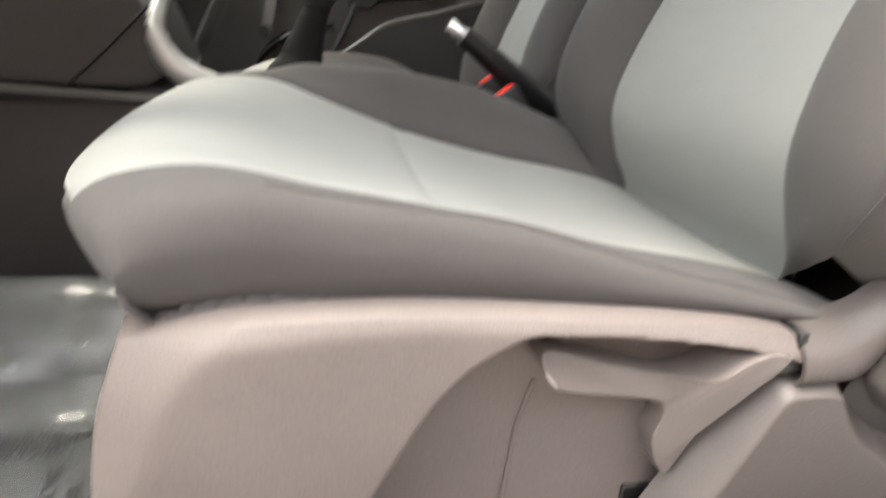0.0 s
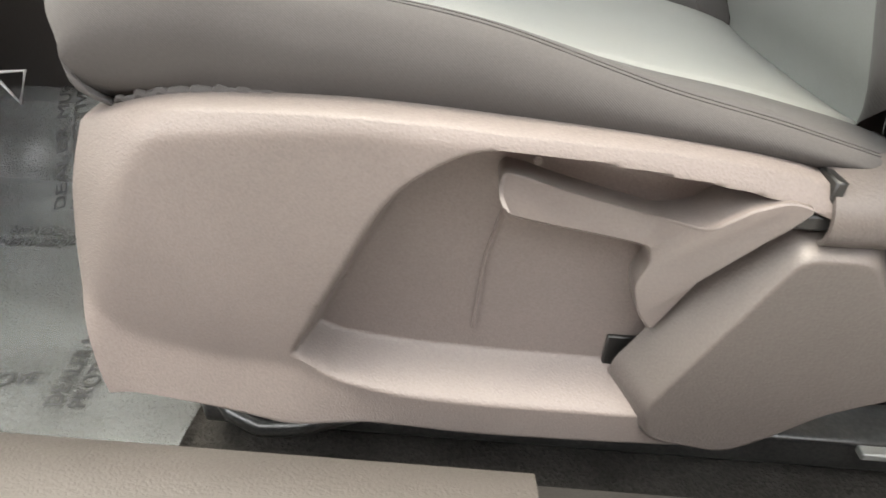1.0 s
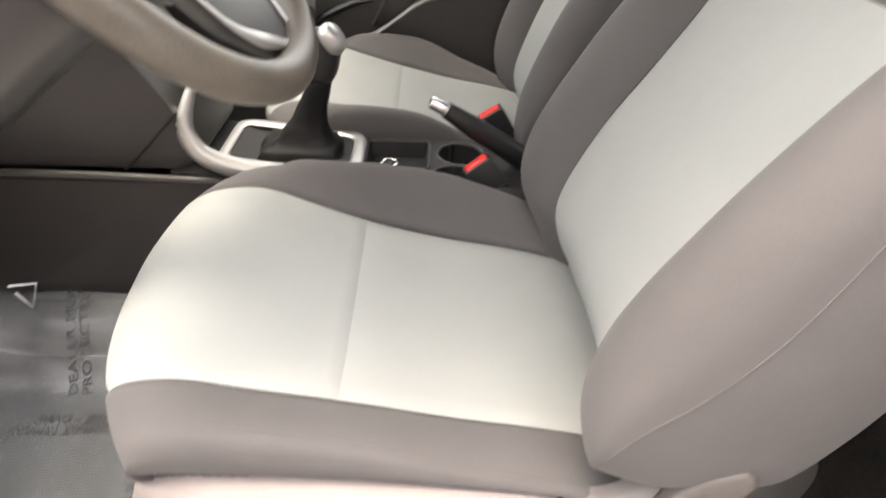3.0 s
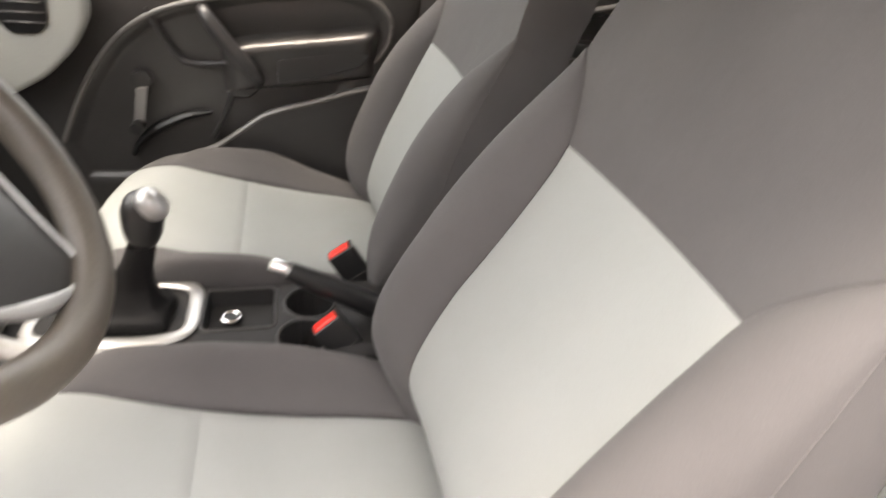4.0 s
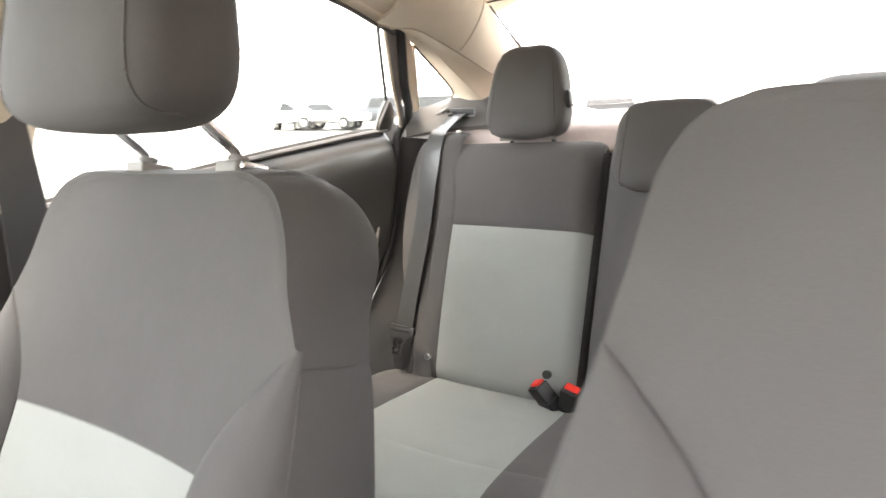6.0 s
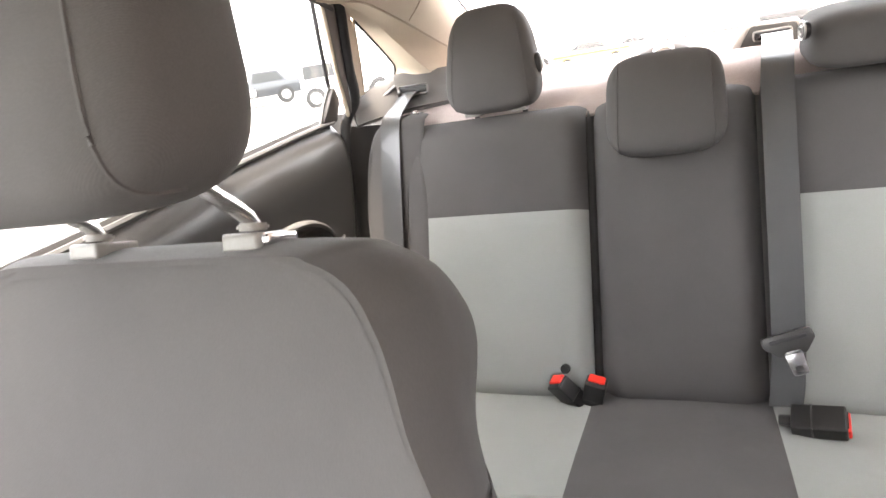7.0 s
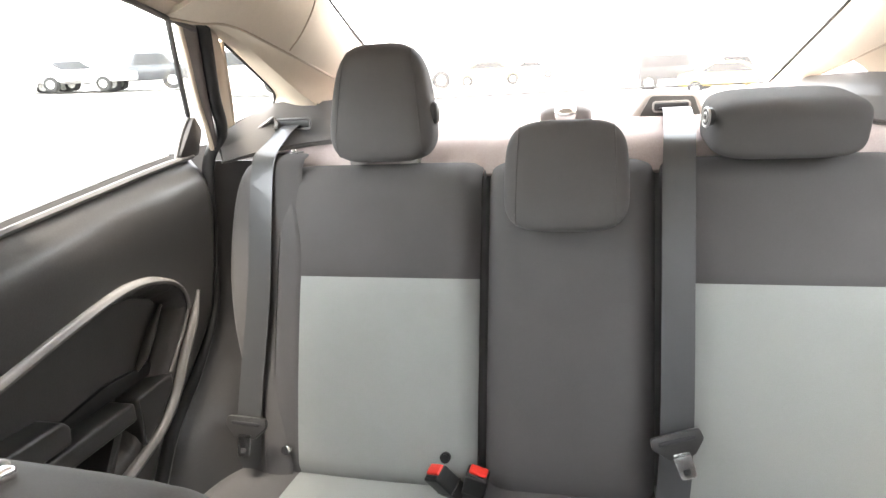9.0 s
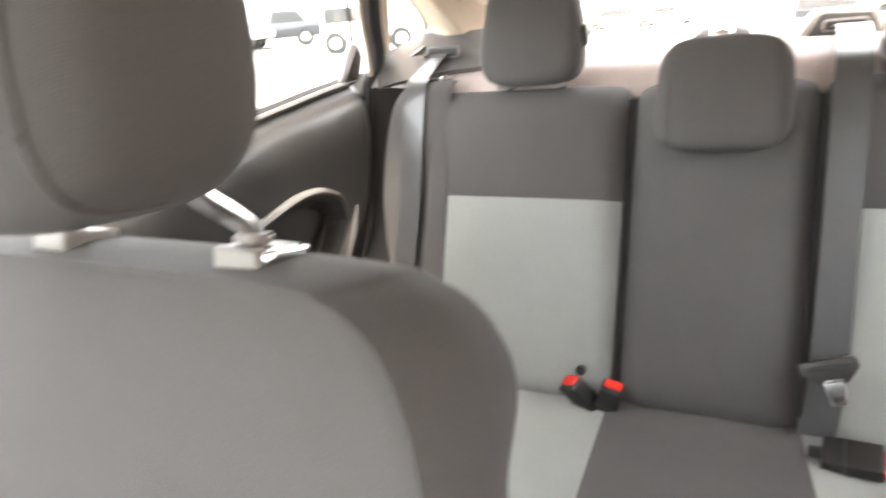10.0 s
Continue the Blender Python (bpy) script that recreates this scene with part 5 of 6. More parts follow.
part("pull_base", slab(rounded([(-0.318, 0.500), (-0.285, 0.522), (-0.254, 0.505), (-0.256, 0.468), (-0.285, 0.440), (-0.320, 0.440)], 0.010, 3), 0.030, lambda a, b, c: on_door(a, b, -0.006 + c), 0.006, 3), PLASTIC_DARK, door_f)
stepline = curve2([(-0.470, 0.622), (-0.459, 0.595), (-0.439, 0.551), (-0.418, 0.520), (-0.395, 0.511), (-0.36, 0.512), (-0.332, 0.513), (-0.320, 0.498), (-0.317, 0.465), (-0.335, 0.413), (-0.370, 0.345)])
part("panel_step", sweep([on_door(stepline(t).x, stepline(t).y, 0.009) for t in steps(0, 1, 40)], 0.0065, 8), PLASTIC_SHEEN, door_f)
crank = part("window_crank", moved(disc(0.021, 0.020, 24, 0.004), Matrix.Translation(on_door(-0.500, 0.476, 0.016)) @ pose(0, 0, 0, 90, 0, 0)), PLASTIC_DARK, door_f, "dark window winder with silver arm")
part("crank_arm", slab(rounded([(-0.512, 0.462), (-0.488, 0.464), (-0.506, 0.384), (-0.529, 0.382)], 0.006, 3), 0.010, lambda a, b, c: on_door(a, b, 0.026 + c), 0.003), MOULDING, crank, "silver crank arm")
part("crank_knob", sweep([on_door(-0.518, 0.380, 0.028), on_door(-0.518, 0.380, 0.062)], 0.013, 14), PLASTIC_BLACK, crank, "black crank knob")
bez = part("release_bezel", slab(rounded([(-0.505, 0.700), (-0.49, 0.655), (-0.44, 0.648), (-0.25, 0.678), (-0.28, 0.705), (-0.36, 0.722), (-0.46, 0.722)], 0.02, 4), 0.006, lambda a, b, c: on_door(a, b, c), 0.002), PLASTIC_SHEEN, door_f, "satin release handle surround")
part("release_handle", slab(rounded([(-0.485, 0.698), (-0.475, 0.665), (-0.345, 0.682), (-0.345, 0.710), (-0.44, 0.712)], 0.010, 3), 0.008, lambda a, b, c: on_door(a, b, 0.005 + c), 0.003), SILVER, bez, "silver release handle")
part("grip_cup", slab(rounded([(-0.425, 0.704), (-0.42, 0.676), (-0.352, 0.686), (-0.356, 0.706)], 0.008, 3), 0.004, lambda a, b, c: on_door(a, b, 0.0125 + c), 0.001), PLASTIC_BLACK, bez)
arc = curve2([(-0.545, 0.300), (-0.528, 0.329), (-0.488, 0.363), (-0.424, 0.394), (-0.370, 0.404)])
# black arc carries the shadow at the speaker surround's lip
part("speaker_shadow_lip", sweep([on_door(arc(t).x, arc(t).y, 0.010) for t in steps(0, 1, 24)], [0.006 + 0.008 * math.sin(math.pi * t) for t in steps(0, 1, 24)], 10, flat=0.8), PLASTIC_BLACK, door_f, "speaker surround lip with its shadow put in as black")

# rear door furniture
path = curve2([tuple(on_door(x, z, 0.002)) for x, z in REAR_LOOP])
part("moulding", sweep([path(t) for t in steps(0, 1, 70)], [0.0095 - 0.0055 * smooth01((t - 0.80) / 0.16) for t in steps(0, 1, 70)], 10, flat=0.8), MOULDING, door_r, "satin grey moulding")
path = curve2([tuple(on_door(x, z, 0.0)) for x, z in ((0.867, 0.623), (0.850, 0.596), (0.824, 0.566), (0.801, 0.540))])
part("recess_edge", sweep([path(t) for t in steps(0, 1, 16)], 0.0028, 8), MOULDING, door_r, "thin satin recess edge")
path = curve2([tuple(on_door(x, z, 0.004)) for x, z in ((0.894, 0.645), (0.880, 0.617), (0.848, 0.573), (0.820, 0.533), (0.796, 0.500), (0.770, 0.477), (0.744, 0.462), (0.669, 0.440), (0.58, 0.428), (0.45, 0.42))])
part("panel_border", sweep([path(t) for t in steps(0, 1, 50)], [0.003 + 0.007 * smooth01(t / 0.12) for t in steps(0, 1, 50)], 10, flat=0.8), QUARTER_GREY, door_r, "satin grey border")


def rear_rest(x0, x1, top, low, lift, bevel=0.005):
    """A length of the armrest: a block standing in the recess, flush with the door's face."""
    run = rounded([(x0, low(x0)), (x0, top(x0)), (lerp(x0, x1, 0.5), top(lerp(x0, x1, 0.5))), (x1, top(x1)), (x1, low(x1)), (lerp(x0, x1, 0.5), low(lerp(x0, x1, 0.5)))], 0.006, 3)
    return slab(run, 0.042 + lift, lambda a, b, c: on_door(a, b, -0.042 + c), bevel, 3)


rest_top = curve1([(0.3, 0.556), (0.557, 0.546), (0.711, 0.540), (0.80, 0.539)])
part("armrest", rear_rest(0.716, 0.800, rest_top, curve1([(0.716, 0.459), (0.758, 0.478), (0.800, 0.520)]), 0.004), PLASTIC_SHEEN, door_r, "satin charcoal armrest")
part("pull_handle", rear_rest(0.30, 0.711, rest_top, lambda x: rest_top(x) - 0.030, 0.006), PLASTIC_SHEEN, door_r, "satin charcoal pull handle")
part("pull_recess", slab(rounded([(0.30, 0.520), (0.716, 0.515), (0.716, 0.455), (0.62, 0.445), (0.30, 0.44)], 0.006, 2), 0.004, lambda a, b, c: on_door(a, b, -0.036 + c), 0.001), PLASTIC_BLACK, door_r, "black pull recess")
part("pull_rib", slab(rounded([(0.690, 0.514), (0.672, 0.514), (0.628, 0.446), (0.652, 0.450)], 0.004, 2), 0.036, lambda a, b, c: on_door(a, b, -0.036 + c), 0.003), PLASTIC_DARK, door_r)
part("rest_top_pad", slab(rounded([(0.30, 0.600), (0.594, 0.584), (0.604, 0.570), (0.600, 0.548), (0.30, 0.556)], 0.006, 3), 0.046, lambda a, b, c: on_door(a, b, -0.040 + c), 0.005, 3), PLASTIC_SHEEN, door_r, "satin charcoal raised armrest end")
part("grip_cup", slab(rounded([(0.606, 0.560), (0.700, 0.570), (0.795, 0.560), (0.795, 0.541), (0.606, 0.545)], 0.005, 2), 0.008, lambda a, b, c: on_door(a, b, -0.036 + c), 0.002), PLASTIC_BLACK, door_r)
part("inner_scoop", sweep([on_door(x, z, -0.030) for x, z in ((0.838, 0.640), (0.806, 0.605), (0.782, 0.575), (0.764, 0.560))], [0.004, 0.010, 0.010, 0.004], 10, flat=0.6), DOOR_PLASTIC, door_r)


# ---- side windows ----
def window(name, label, x0, x1, sgn, bar=None):
    w = thing(name, label, "window", kind="structure")

    def G(x, t):
        z = lerp(BELT(x) - 0.01, ROOF_EDGE(x) - 0.004, t)
        return Vector((x, YC + sgn * (side_y(x, z) + 0.018), z))
    g = part("pane", grid_sheet(G, steps(x0, x1, 16), steps(0, 1, 6), 0.004, sgn), GLASS, w, "clear side pane")
    g.visible_shadow = False
    top = [Vector((x, YC + sgn * (side_y(x, ROOF_EDGE(x)) - 0.002), ROOF_EDGE(x) - 0.006)) for x in steps(x0, min(x1, 0.872), 24)]
    part("window_frame", sweep(top, 0.0042, 8), PLASTIC_DARK, w, "dark upper seal")
    return w


window("window_5", "front passenger side window", -1.0, 0.10, 1)
window("window_6", "rear passenger side window", 0.22, 0.945, 1)
window("window_7", "rear side window behind the driver", 0.22, 0.945, -1)


GLASS_EDGE = [(0.847, 0.561, 1.070), (0.887, 0.588, 1.010), (0.944, 0.625, 0.929)]
FRAME_FRONT = [(0.838, 0.540, 1.066), (0.882, 0.565, 1.009), (0.927, 0.591, 0.951), (0.962, 0.608, 0.913), (0.990, 0.622, 0.868)]
FRAME_REAR = [(0.876, 0.536, 1.066), (0.906, 0.557, 1.009), (0.940, 0.580, 0.957), (0.990, 0.611, 0.893), (1.000, 0.624, 0.868)]
for sgn in (1, -1):
    d = thing("window_divider", "dark door frame upright behind the rear side window", "door frame", kind="structure")
    part("glass_channel", sweep(side_line(GLASS_EDGE, sgn, 16), 0.0042, 8), RUBBER, d, "black glass channel")
    part("frame_upright", loft([FRAME_FRONT, FRAME_REAR], 24, 8, sgn, 0.012, 0.006), PLASTIC_GREY, d, "satin taupe upright")
    part("frame_lip", sweep(side_line(FRAME_FRONT, sgn, 24), 0.004, 8), BEIGE, d, "pale frame lip")
    seal = [(0.862, 0.528, 1.072), (0.884, 0.534, 1.060), (0.914, 0.553, 1.009), (0.949, 0.576, 0.957), (1.000, 0.606, 0.893), (0.994, 0.632, 0.856), (0.988, 0.642, 0.800), (0.980, 0.644, 0.730), (0.966, 0.645, 0.660), (0.938, 0.645, 0.580),
            (0.868, 0.645, 0.503), (0.784, 0.645, 0.438), (0.738, 0.645, 0.378), (0.69, 0.645, 0.32), (0.62, 0.645, 0.20)]
    part("door_seal", sweep(side_line(seal, sgn, 70), 0.0105, 10), RUBBER, d, "black rubber door seal")
    foot = rounded([(0.931, 0.862), (0.985, 0.859), (0.978, 0.902), (0.946, 0.929)], 0.006, 2)
    part("corner_cap", slab(foot, 0.012, lambda a, b, c: Vector((a, YC + sgn * (0.648 - 0.45 * (b - 0.880) - c), b)), 0.003), SILL_GREY, d, "dark triangular corner cap")
    part("cap_lip", sweep(side_line([(0.929, 0.652, 0.860), (0.938, 0.640, 0.898), (0.945, 0.624, 0.930)], sgn, 12), 0.003, 8), MOULDING, d, "pale edge of the corner cap")

# lower quarter trim with the belt outlets beside the rear backrest
TRIM_TOP = [(1.000, 0.616, 0.893), (1.045, 0.609, 0.903), (1.110, 0.604, 0.914), (1.170, 0.596, 0.925), (1.190, 0.560, 0.928), (1.192, 0.507, 0.926), (1.260, 0.470, 0.926), (1.420, 0.440, 0.916)]
TRIM_MID = [(1.002, 0.618, 0.868), (1.040, 0.600, 0.874), (1.080, 0.580, 0.880), (1.120, 0.560, 0.884), (1.145, 0.530, 0.886), (1.165, 0.490, 0.888), (1.230, 0.445, 0.892), (1.400, 0.420, 0.902)]
TRIM_LOW = [(1.000, 0.614, 0.844), (1.032, 0.588, 0.847), (1.062, 0.562, 0.851), (1.090, 0.530, 0.853), (1.120, 0.495, 0.855), (1.140, 0.455, 0.857), (1.200, 0.410, 0.866), (1.380, 0.400, 0.888)]
for sgn in (1, -1):
    q = thing("quarter_trim", "charcoal quarter trim with belt outlet under the quarter window", "quarter trim", kind="structure")
    part("panel", loft([TRIM_TOP, TRIM_MID, TRIM_LOW], 60, 24, sgn, 0.008), QUARTER_GREY, q, "satin charcoal panel")
    part("ridge", sweep(side_line(TRIM_LOW, sgn, 40), 0.0028, 8), QUARTER_GREY, q)
    em = curve2([(1.047, 0.606, 0.868), (1.070, 0.594, 0.880), (1.105, 0.578, 0.897), (1.124, 0.574, 0.903), (1.120, 0.566, 0.893), (1.106, 0.562, 0.886)])
    part("embossed_rim", sweep([Vector((p.x - 0.002, YC + sgn * (p.y - 0.004), p.z + 0.004)) for p in (em(t) for t in steps(0, 1, 30))], 0.0040, 8, flat=0.7), QUARTER_GREY, q)
    em = curve2([(1.036, 0.602, 0.856), (1.062, 0.585, 0.863), (1.085, 0.567, 0.870), (1.108, 0.548, 0.877)])
    part("embossed_rim", sweep([Vector((p.x - 0.002, YC + sgn * (p.y - 0.003), p.z + 0.003)) for p in (em(t) for t in steps(0, 1, 20))], 0.0036, 8, flat=0.7), QUARTER_GREY, q)

    def Q2(t, k, sgn=sgn):
        run = curve2([(1.004, 0.640, 0.845), (0.998, 0.648, 0.75), (0.980, 0.650, 0.66), (0.950, 0.648, 0.575), (0.880, 0.646, 0.495), (0.796, 0.646, 0.43), (0.75, 0.646, 0.37), (0.70, 0.646, 0.30)])
        p = run(t)
        return Vector((p.x + lerp(0.006, 0.13, k), YC + sgn * (p.y - 0.002 - 0.075 * k ** 1.3 - 0.012 * math.sin(math.pi * k)), p.z - 0.02 * k))
    part("lower_panel", grid_sheet(Q2, steps(0, 1, 40), steps(0, 1, 12), 0.008, sgn), PLASTIC_DARK, q, "charcoal wheel arch panel")
    back = [(0.945, 0.30), (0.945, 0.868), (1.005, 0.872), (1.07, 0.870), (1.40, 0.880), (1.40, 0.30)]
    part("backing", slab(back, 0.012, lambda a, b, c, sgn=sgn: Vector((a, YC + sgn * (0.664 + c), b)), 0.0), PLASTIC_DARK, q, "charcoal backing")
    bo = part("belt_outlet", box((0.012, 0.080, 0.016), (1.129, YC + sgn * 0.539, 0.894), 0.004, 2, None), PLASTIC_BLACK, q, "black belt outlet")
    part("outlet_rim", sweep(rounded([(1.122, YC + sgn * 0.497, 0.885), (1.122, YC + sgn * 0.581, 0.885), (1.126, YC + sgn * 0.581, 0.904), (1.126, YC + sgn * 0.497, 0.904)], 0.005, 3), 0.0024, 6, closed=True), QUARTER_GREY, bo)

# B pillars: beige above, dark below, with the front belt
for sgn in (1, -1):
    bp = thing("centre_pillar", "centre door pillar trim, beige above and dark below", "pillar trim", kind="structure")

    def P(t, k, sgn=sgn):
        z = lerp(0.79, 1.14, t)
        x = lerp(0.085, 0.165, t) + lerp(0, lerp(0.10, 0.085, t), k) + (0.0 if sgn > 0 else 0.16)
        return Vector((x, YC + sgn * (side_y(0.15, z) - 0.012 - 0.022 * math.sin(math.pi * k)), z))
    part("upper_trim", grid_sheet(P, steps(0, 1, 16), steps(0, 1, 10), 0.012, sgn), BEIGE, bp, "beige upper trim")

    def P2(t, k, sgn=sgn):
        z = lerp(0.0, 0.788, t)
        x = lerp(0.02, 0.085, t) + lerp(0, 0.125, k) + (0.0 if sgn > 0 else 0.16)
        return Vector((x, YC + sgn * (SIDE_Y - 0.03 - 0.025 * math.sin(math.pi * k)), z))
    part("lower_trim", grid_sheet(P2, steps(0, 1, 16), steps(0, 1, 10), 0.012, sgn), PLASTIC_DARK, bp, "dark lower trim")
    bx = 0.0 if sgn > 0 else 0.16
    seal = [Vector((bx + lerp(0.0, 0.072, t), YC + sgn * (SIDE_Y - 0.02), lerp(0.2, 0.79, t))) for t in steps(0, 1, 8)] + [Vector((bx + lerp(0.074, 0.155, t), YC + sgn * (side_y(0.12, lerp(0.79, 1.13, t)) - 0.008), lerp(0.79, 1.13, t))) for t in steps(0, 1, 8)]
    part("seal", sweep(seal, 0.010, 8), PLASTIC_SHEEN, bp, "grey door seal")

belt = thing("front_seat_belt", "dark front seat belt hanging from a beige pillar guide", "seat belt", group="front belts")
part("belt_guide", moved(sweep([(0.028 * math.cos(math.tau * i / 20), 0, 0.014 * math.sin(math.tau * i / 20)) for i in range(20)], 0.006, 8, closed=True), pose(0.155, 0.925, 0.905)), BEIGE, belt, "beige belt guide ring")
part("webbing", strip([(0.165, 0.918, 0.90), (0.170, 0.915, 0.80), (0.165, 0.92, 0.6), (0.15, 0.93, 0.3)], [(1, 0, 0), (1, 0, 0)], 0.048, 0.002), WEBBING, belt)

# ---- steering wheel ----
WM = pose(-0.47, 0.01, 0.71) @ pose(0, 0, 0, 0, 52, 0)
sw = thing("steering_wheel", "worn leather-rimmed steering wheel with silver spokes", "steering wheel")
part("rim", moved(sweep([(0.18 * math.cos(math.tau * i / 90), 0.18 * math.sin(math.tau * i / 90), 0) for i in range(90)], 0.0185, 16, closed=True), WM), LEATHER, sw, "worn taupe leather rim")
hub = part("hub", moved(puff(0.155, 0.175, 0.075, 3.2, 20, 36, lambda x, y, z: Vector((x + 0.005, y * (1.0 - 1.8 * max(0, x)), z - 0.012))), WM), AIRBAG, sw, "satin grey airbag cover")
for a in (97, -97):
    part("spoke", moved(slab(rounded([(0.05, -0.034), (0.17, -0.022), (0.175, 0.022), (0.05, 0.034)], 0.006, 2), 0.018, lambda p, q, c: Vector((p, q, c - 0.016)), 0.005), WM @ pose(0, 0, 0, 0, 0, a)), PLASTIC_DARK, sw)
low = rounded([(0.02, -0.085), (0.112, -0.055), (0.152, -0.012), (0.168, 0.012), (0.168, 0.046), (0.155, 0.066), (0.06, 0.094), (0.02, 0.10)], 0.012, 3)
lows = part("spoke", moved(slab(low, 0.016, lambda p, q, c: Vector((p, q, c - 0.016)), 0.005), WM), PLASTIC_DARK, sw, "dark lower spoke panel")
rail = curve2([(0.02, -0.082), (0.07, -0.066), (0.113, -0.051), (0.132, -0.034), (0.148, -0.010), (0.159, 0.016), (0.163, 0.040), (0.156, 0.060), (0.12, 0.072), (0.06, 0.090), (0.02, 0.100)])
part("spoke_trim", moved(sweep([(rail(t).x, rail(t).y, 0.002) for t in steps(0, 1, 60)], [0.0022 + 0.0055 * math.exp(-((t - 0.40) / 0.10) ** 2) for t in steps(0, 1, 60)], 8, flat=0.7), WM), SILVER, lows, "silver border of the lower spoke")
part("column", moved(box((0.11, 0.10, 0.32), (0.0, 0, -0.24), 0.035, 4), WM), PLASTIC_DARK, sw)
for s in (-1, 1):
    part("stalk", moved(sweep([(0, 0.04 * s, -0.10), (-0.01, 0.13 * s, -0.085), (-0.01, 0.19 * s, -0.08)], [0.006, 0.007, 0.009], 10), WM), PLASTIC_BLACK, sw, "black column stalk")

# ---- centre console ----
CT = 0.297
con = thing("centre_console", "dark plastic centre console between the front seats", "centre console")
part("side_panel", slab(rounded([(-1.05, 0.30), (-0.60, 0.302), (-0.30, 0.285), (0.05, 0.262), (0.05, -0.03), (-1.05, -0.03)], 0.01, 2), 0.012, lambda a, b, c: Vector((a, 0.243 + c, b)), 0.003), PLASTIC_DARK, con, "charcoal lower side panel")
part("side_panel", slab(rounded([(-1.05, 0.30), (-0.60, 0.302), (-0.30, 0.285), (0.05, 0.262), (0.05, -0.03), (-1.05, -0.03)], 0.01, 2), 0.012, lambda a, b, c: Vector((a, 0.445 - c, b)), 0.003), PLASTIC_DARK, con)
part("side_ledge", sweep([(-1.02, 0.240, 0.312), (-0.75, 0.240, 0.312), (-0.60, 0.242, 0.307), (-0.45, 0.246, 0.300)], 0.007, 8), PLASTIC_SHEEN, con)
part("stack_housing", slab(rounded([(-1.05, 0.316), (-0.60, 0.318), (-0.565, 0.34), (-0.60, 0.43), (-0.72, 0.62), (-1.05, 0.66)], 0.015, 3), 0.190, lambda a, b, c: Vector((a, 0.250 + c, b)), 0.012), PLASTIC_DARK, con, "charcoal centre stack")
part("stack_gap", sweep([(-0.685, 0.249, 0.318), (-0.64, 0.249, 0.360), (-0.588, 0.249, 0.412)], 0.0022, 6), PLASTIC_BLACK, con)


def top_at(x, k):
    y = lerp(0.252, 0.436, k)
    z = CT - 0.014 * smooth01((0.06 - min(k, 1 - k)) / 0.06) + 0.03 * smooth01((-0.48 - x) / 0.12)
    if -0.333 < x < -0.232 and 0.318 < y < 0.412:
        z -= 0.028
    for cx, cy in ((-0.175, 0.372), (-0.185, 0.290)):
        if math.hypot(x - cx, y - cy) < 0.039:
            z -= 0.06
    return Vector((x, y, z))


part("top", grid_sheet(top_at, steps(-0.62, 0.06, 136), steps(0, 1, 46), 0.004, 1), CONSOLE, con, "charcoal console top with tray and cup holders", 35)
for cx, cy in ((-0.175, 0.372), (-0.185, 0.290)):
    part("cup_ring", moved(ring(0.040, 0.0028, 36, 8), pose(cx, cy, CT - 0.0005)), PLASTIC_DARK, con)
part("tray_rim", sweep(rounded([(-0.336, 0.314, CT), (-0.228, 0.314, CT), (-0.228, 0.416, CT), (-0.336, 0.416, CT)], 0.012, 3), 0.003, 8, closed=True), PLASTIC_SHEEN, con)
plug = thing("power_socket", "round chrome-ringed power socket in the console tray", "power socket")
part("socket_ring", moved(ring(0.013, 0.0035, 28, 8), pose(-0.297, 0.368, 0.278)), CHROME, plug, "chrome ring")
part("socket_cap", moved(disc(0.011, 0.012, 20, 0.002), pose(-0.297, 0.368, 0.275)), PLASTIC_BLACK, plug)
part("bezel", sweep(rounded([(-0.56, 0.292, CT + 0.020), (-0.42, 0.290, CT + 0.006), (-0.348, 0.305, CT + 0.004), (-0.348, 0.425, CT + 0.004), (-0.42, 0.438, CT + 0.006), (-0.56, 0.436, CT + 0.020)], 0.03, 4), 0.0112, 12, closed=True, flat=0.34), SILVER, con, "satin silver gear surround")
lobe = curve2([(-0.40, 0.262, 0.300), (-0.50, 0.256, 0.318), (-0.565, 0.252, 0.345), (-0.585, 0.256, 0.385), (-0.575, 0.275, 0.43), (-0.56, 0.30, 0.47)])
part("silver_lobe", sweep([lobe(t) for t in steps(0, 1, 24)], [0.006 + 0.010 * math.sin(math.pi * min(1, t * 1.1)) for t in steps(0, 1, 24)], 10), SILVER, con, "satin silver console trim")

lev = thing("gear_lever", "gear lever with silver-capped knob in a black gaiter", "gear lever")


def gaiter_at(t, a):
    r = curve1([(0, 0.92), (0.10, 0.84), (0.30, 0.52), (0.6, 0.34), (1, 0.25)])(t)
    w = 1 + 0.11 * math.sin(5 * a + 7 * t) * (1 - t) * (0.4 + t)
    c, s_ = math.cos(a), math.sin(a)
    sq = max(abs(c), abs(s_)) ** (0.7 * (1 - t))
    return Vector((lerp(-0.445, -0.402, t) + 0.075 * r * w * c / sq, lerp(0.365, 0.358, t) + 0.056 * r * w * s_ / sq, lerp(CT + 0.004, 0.425, t) + 0.004 * math.sin(22 * t) * (1 - t)))


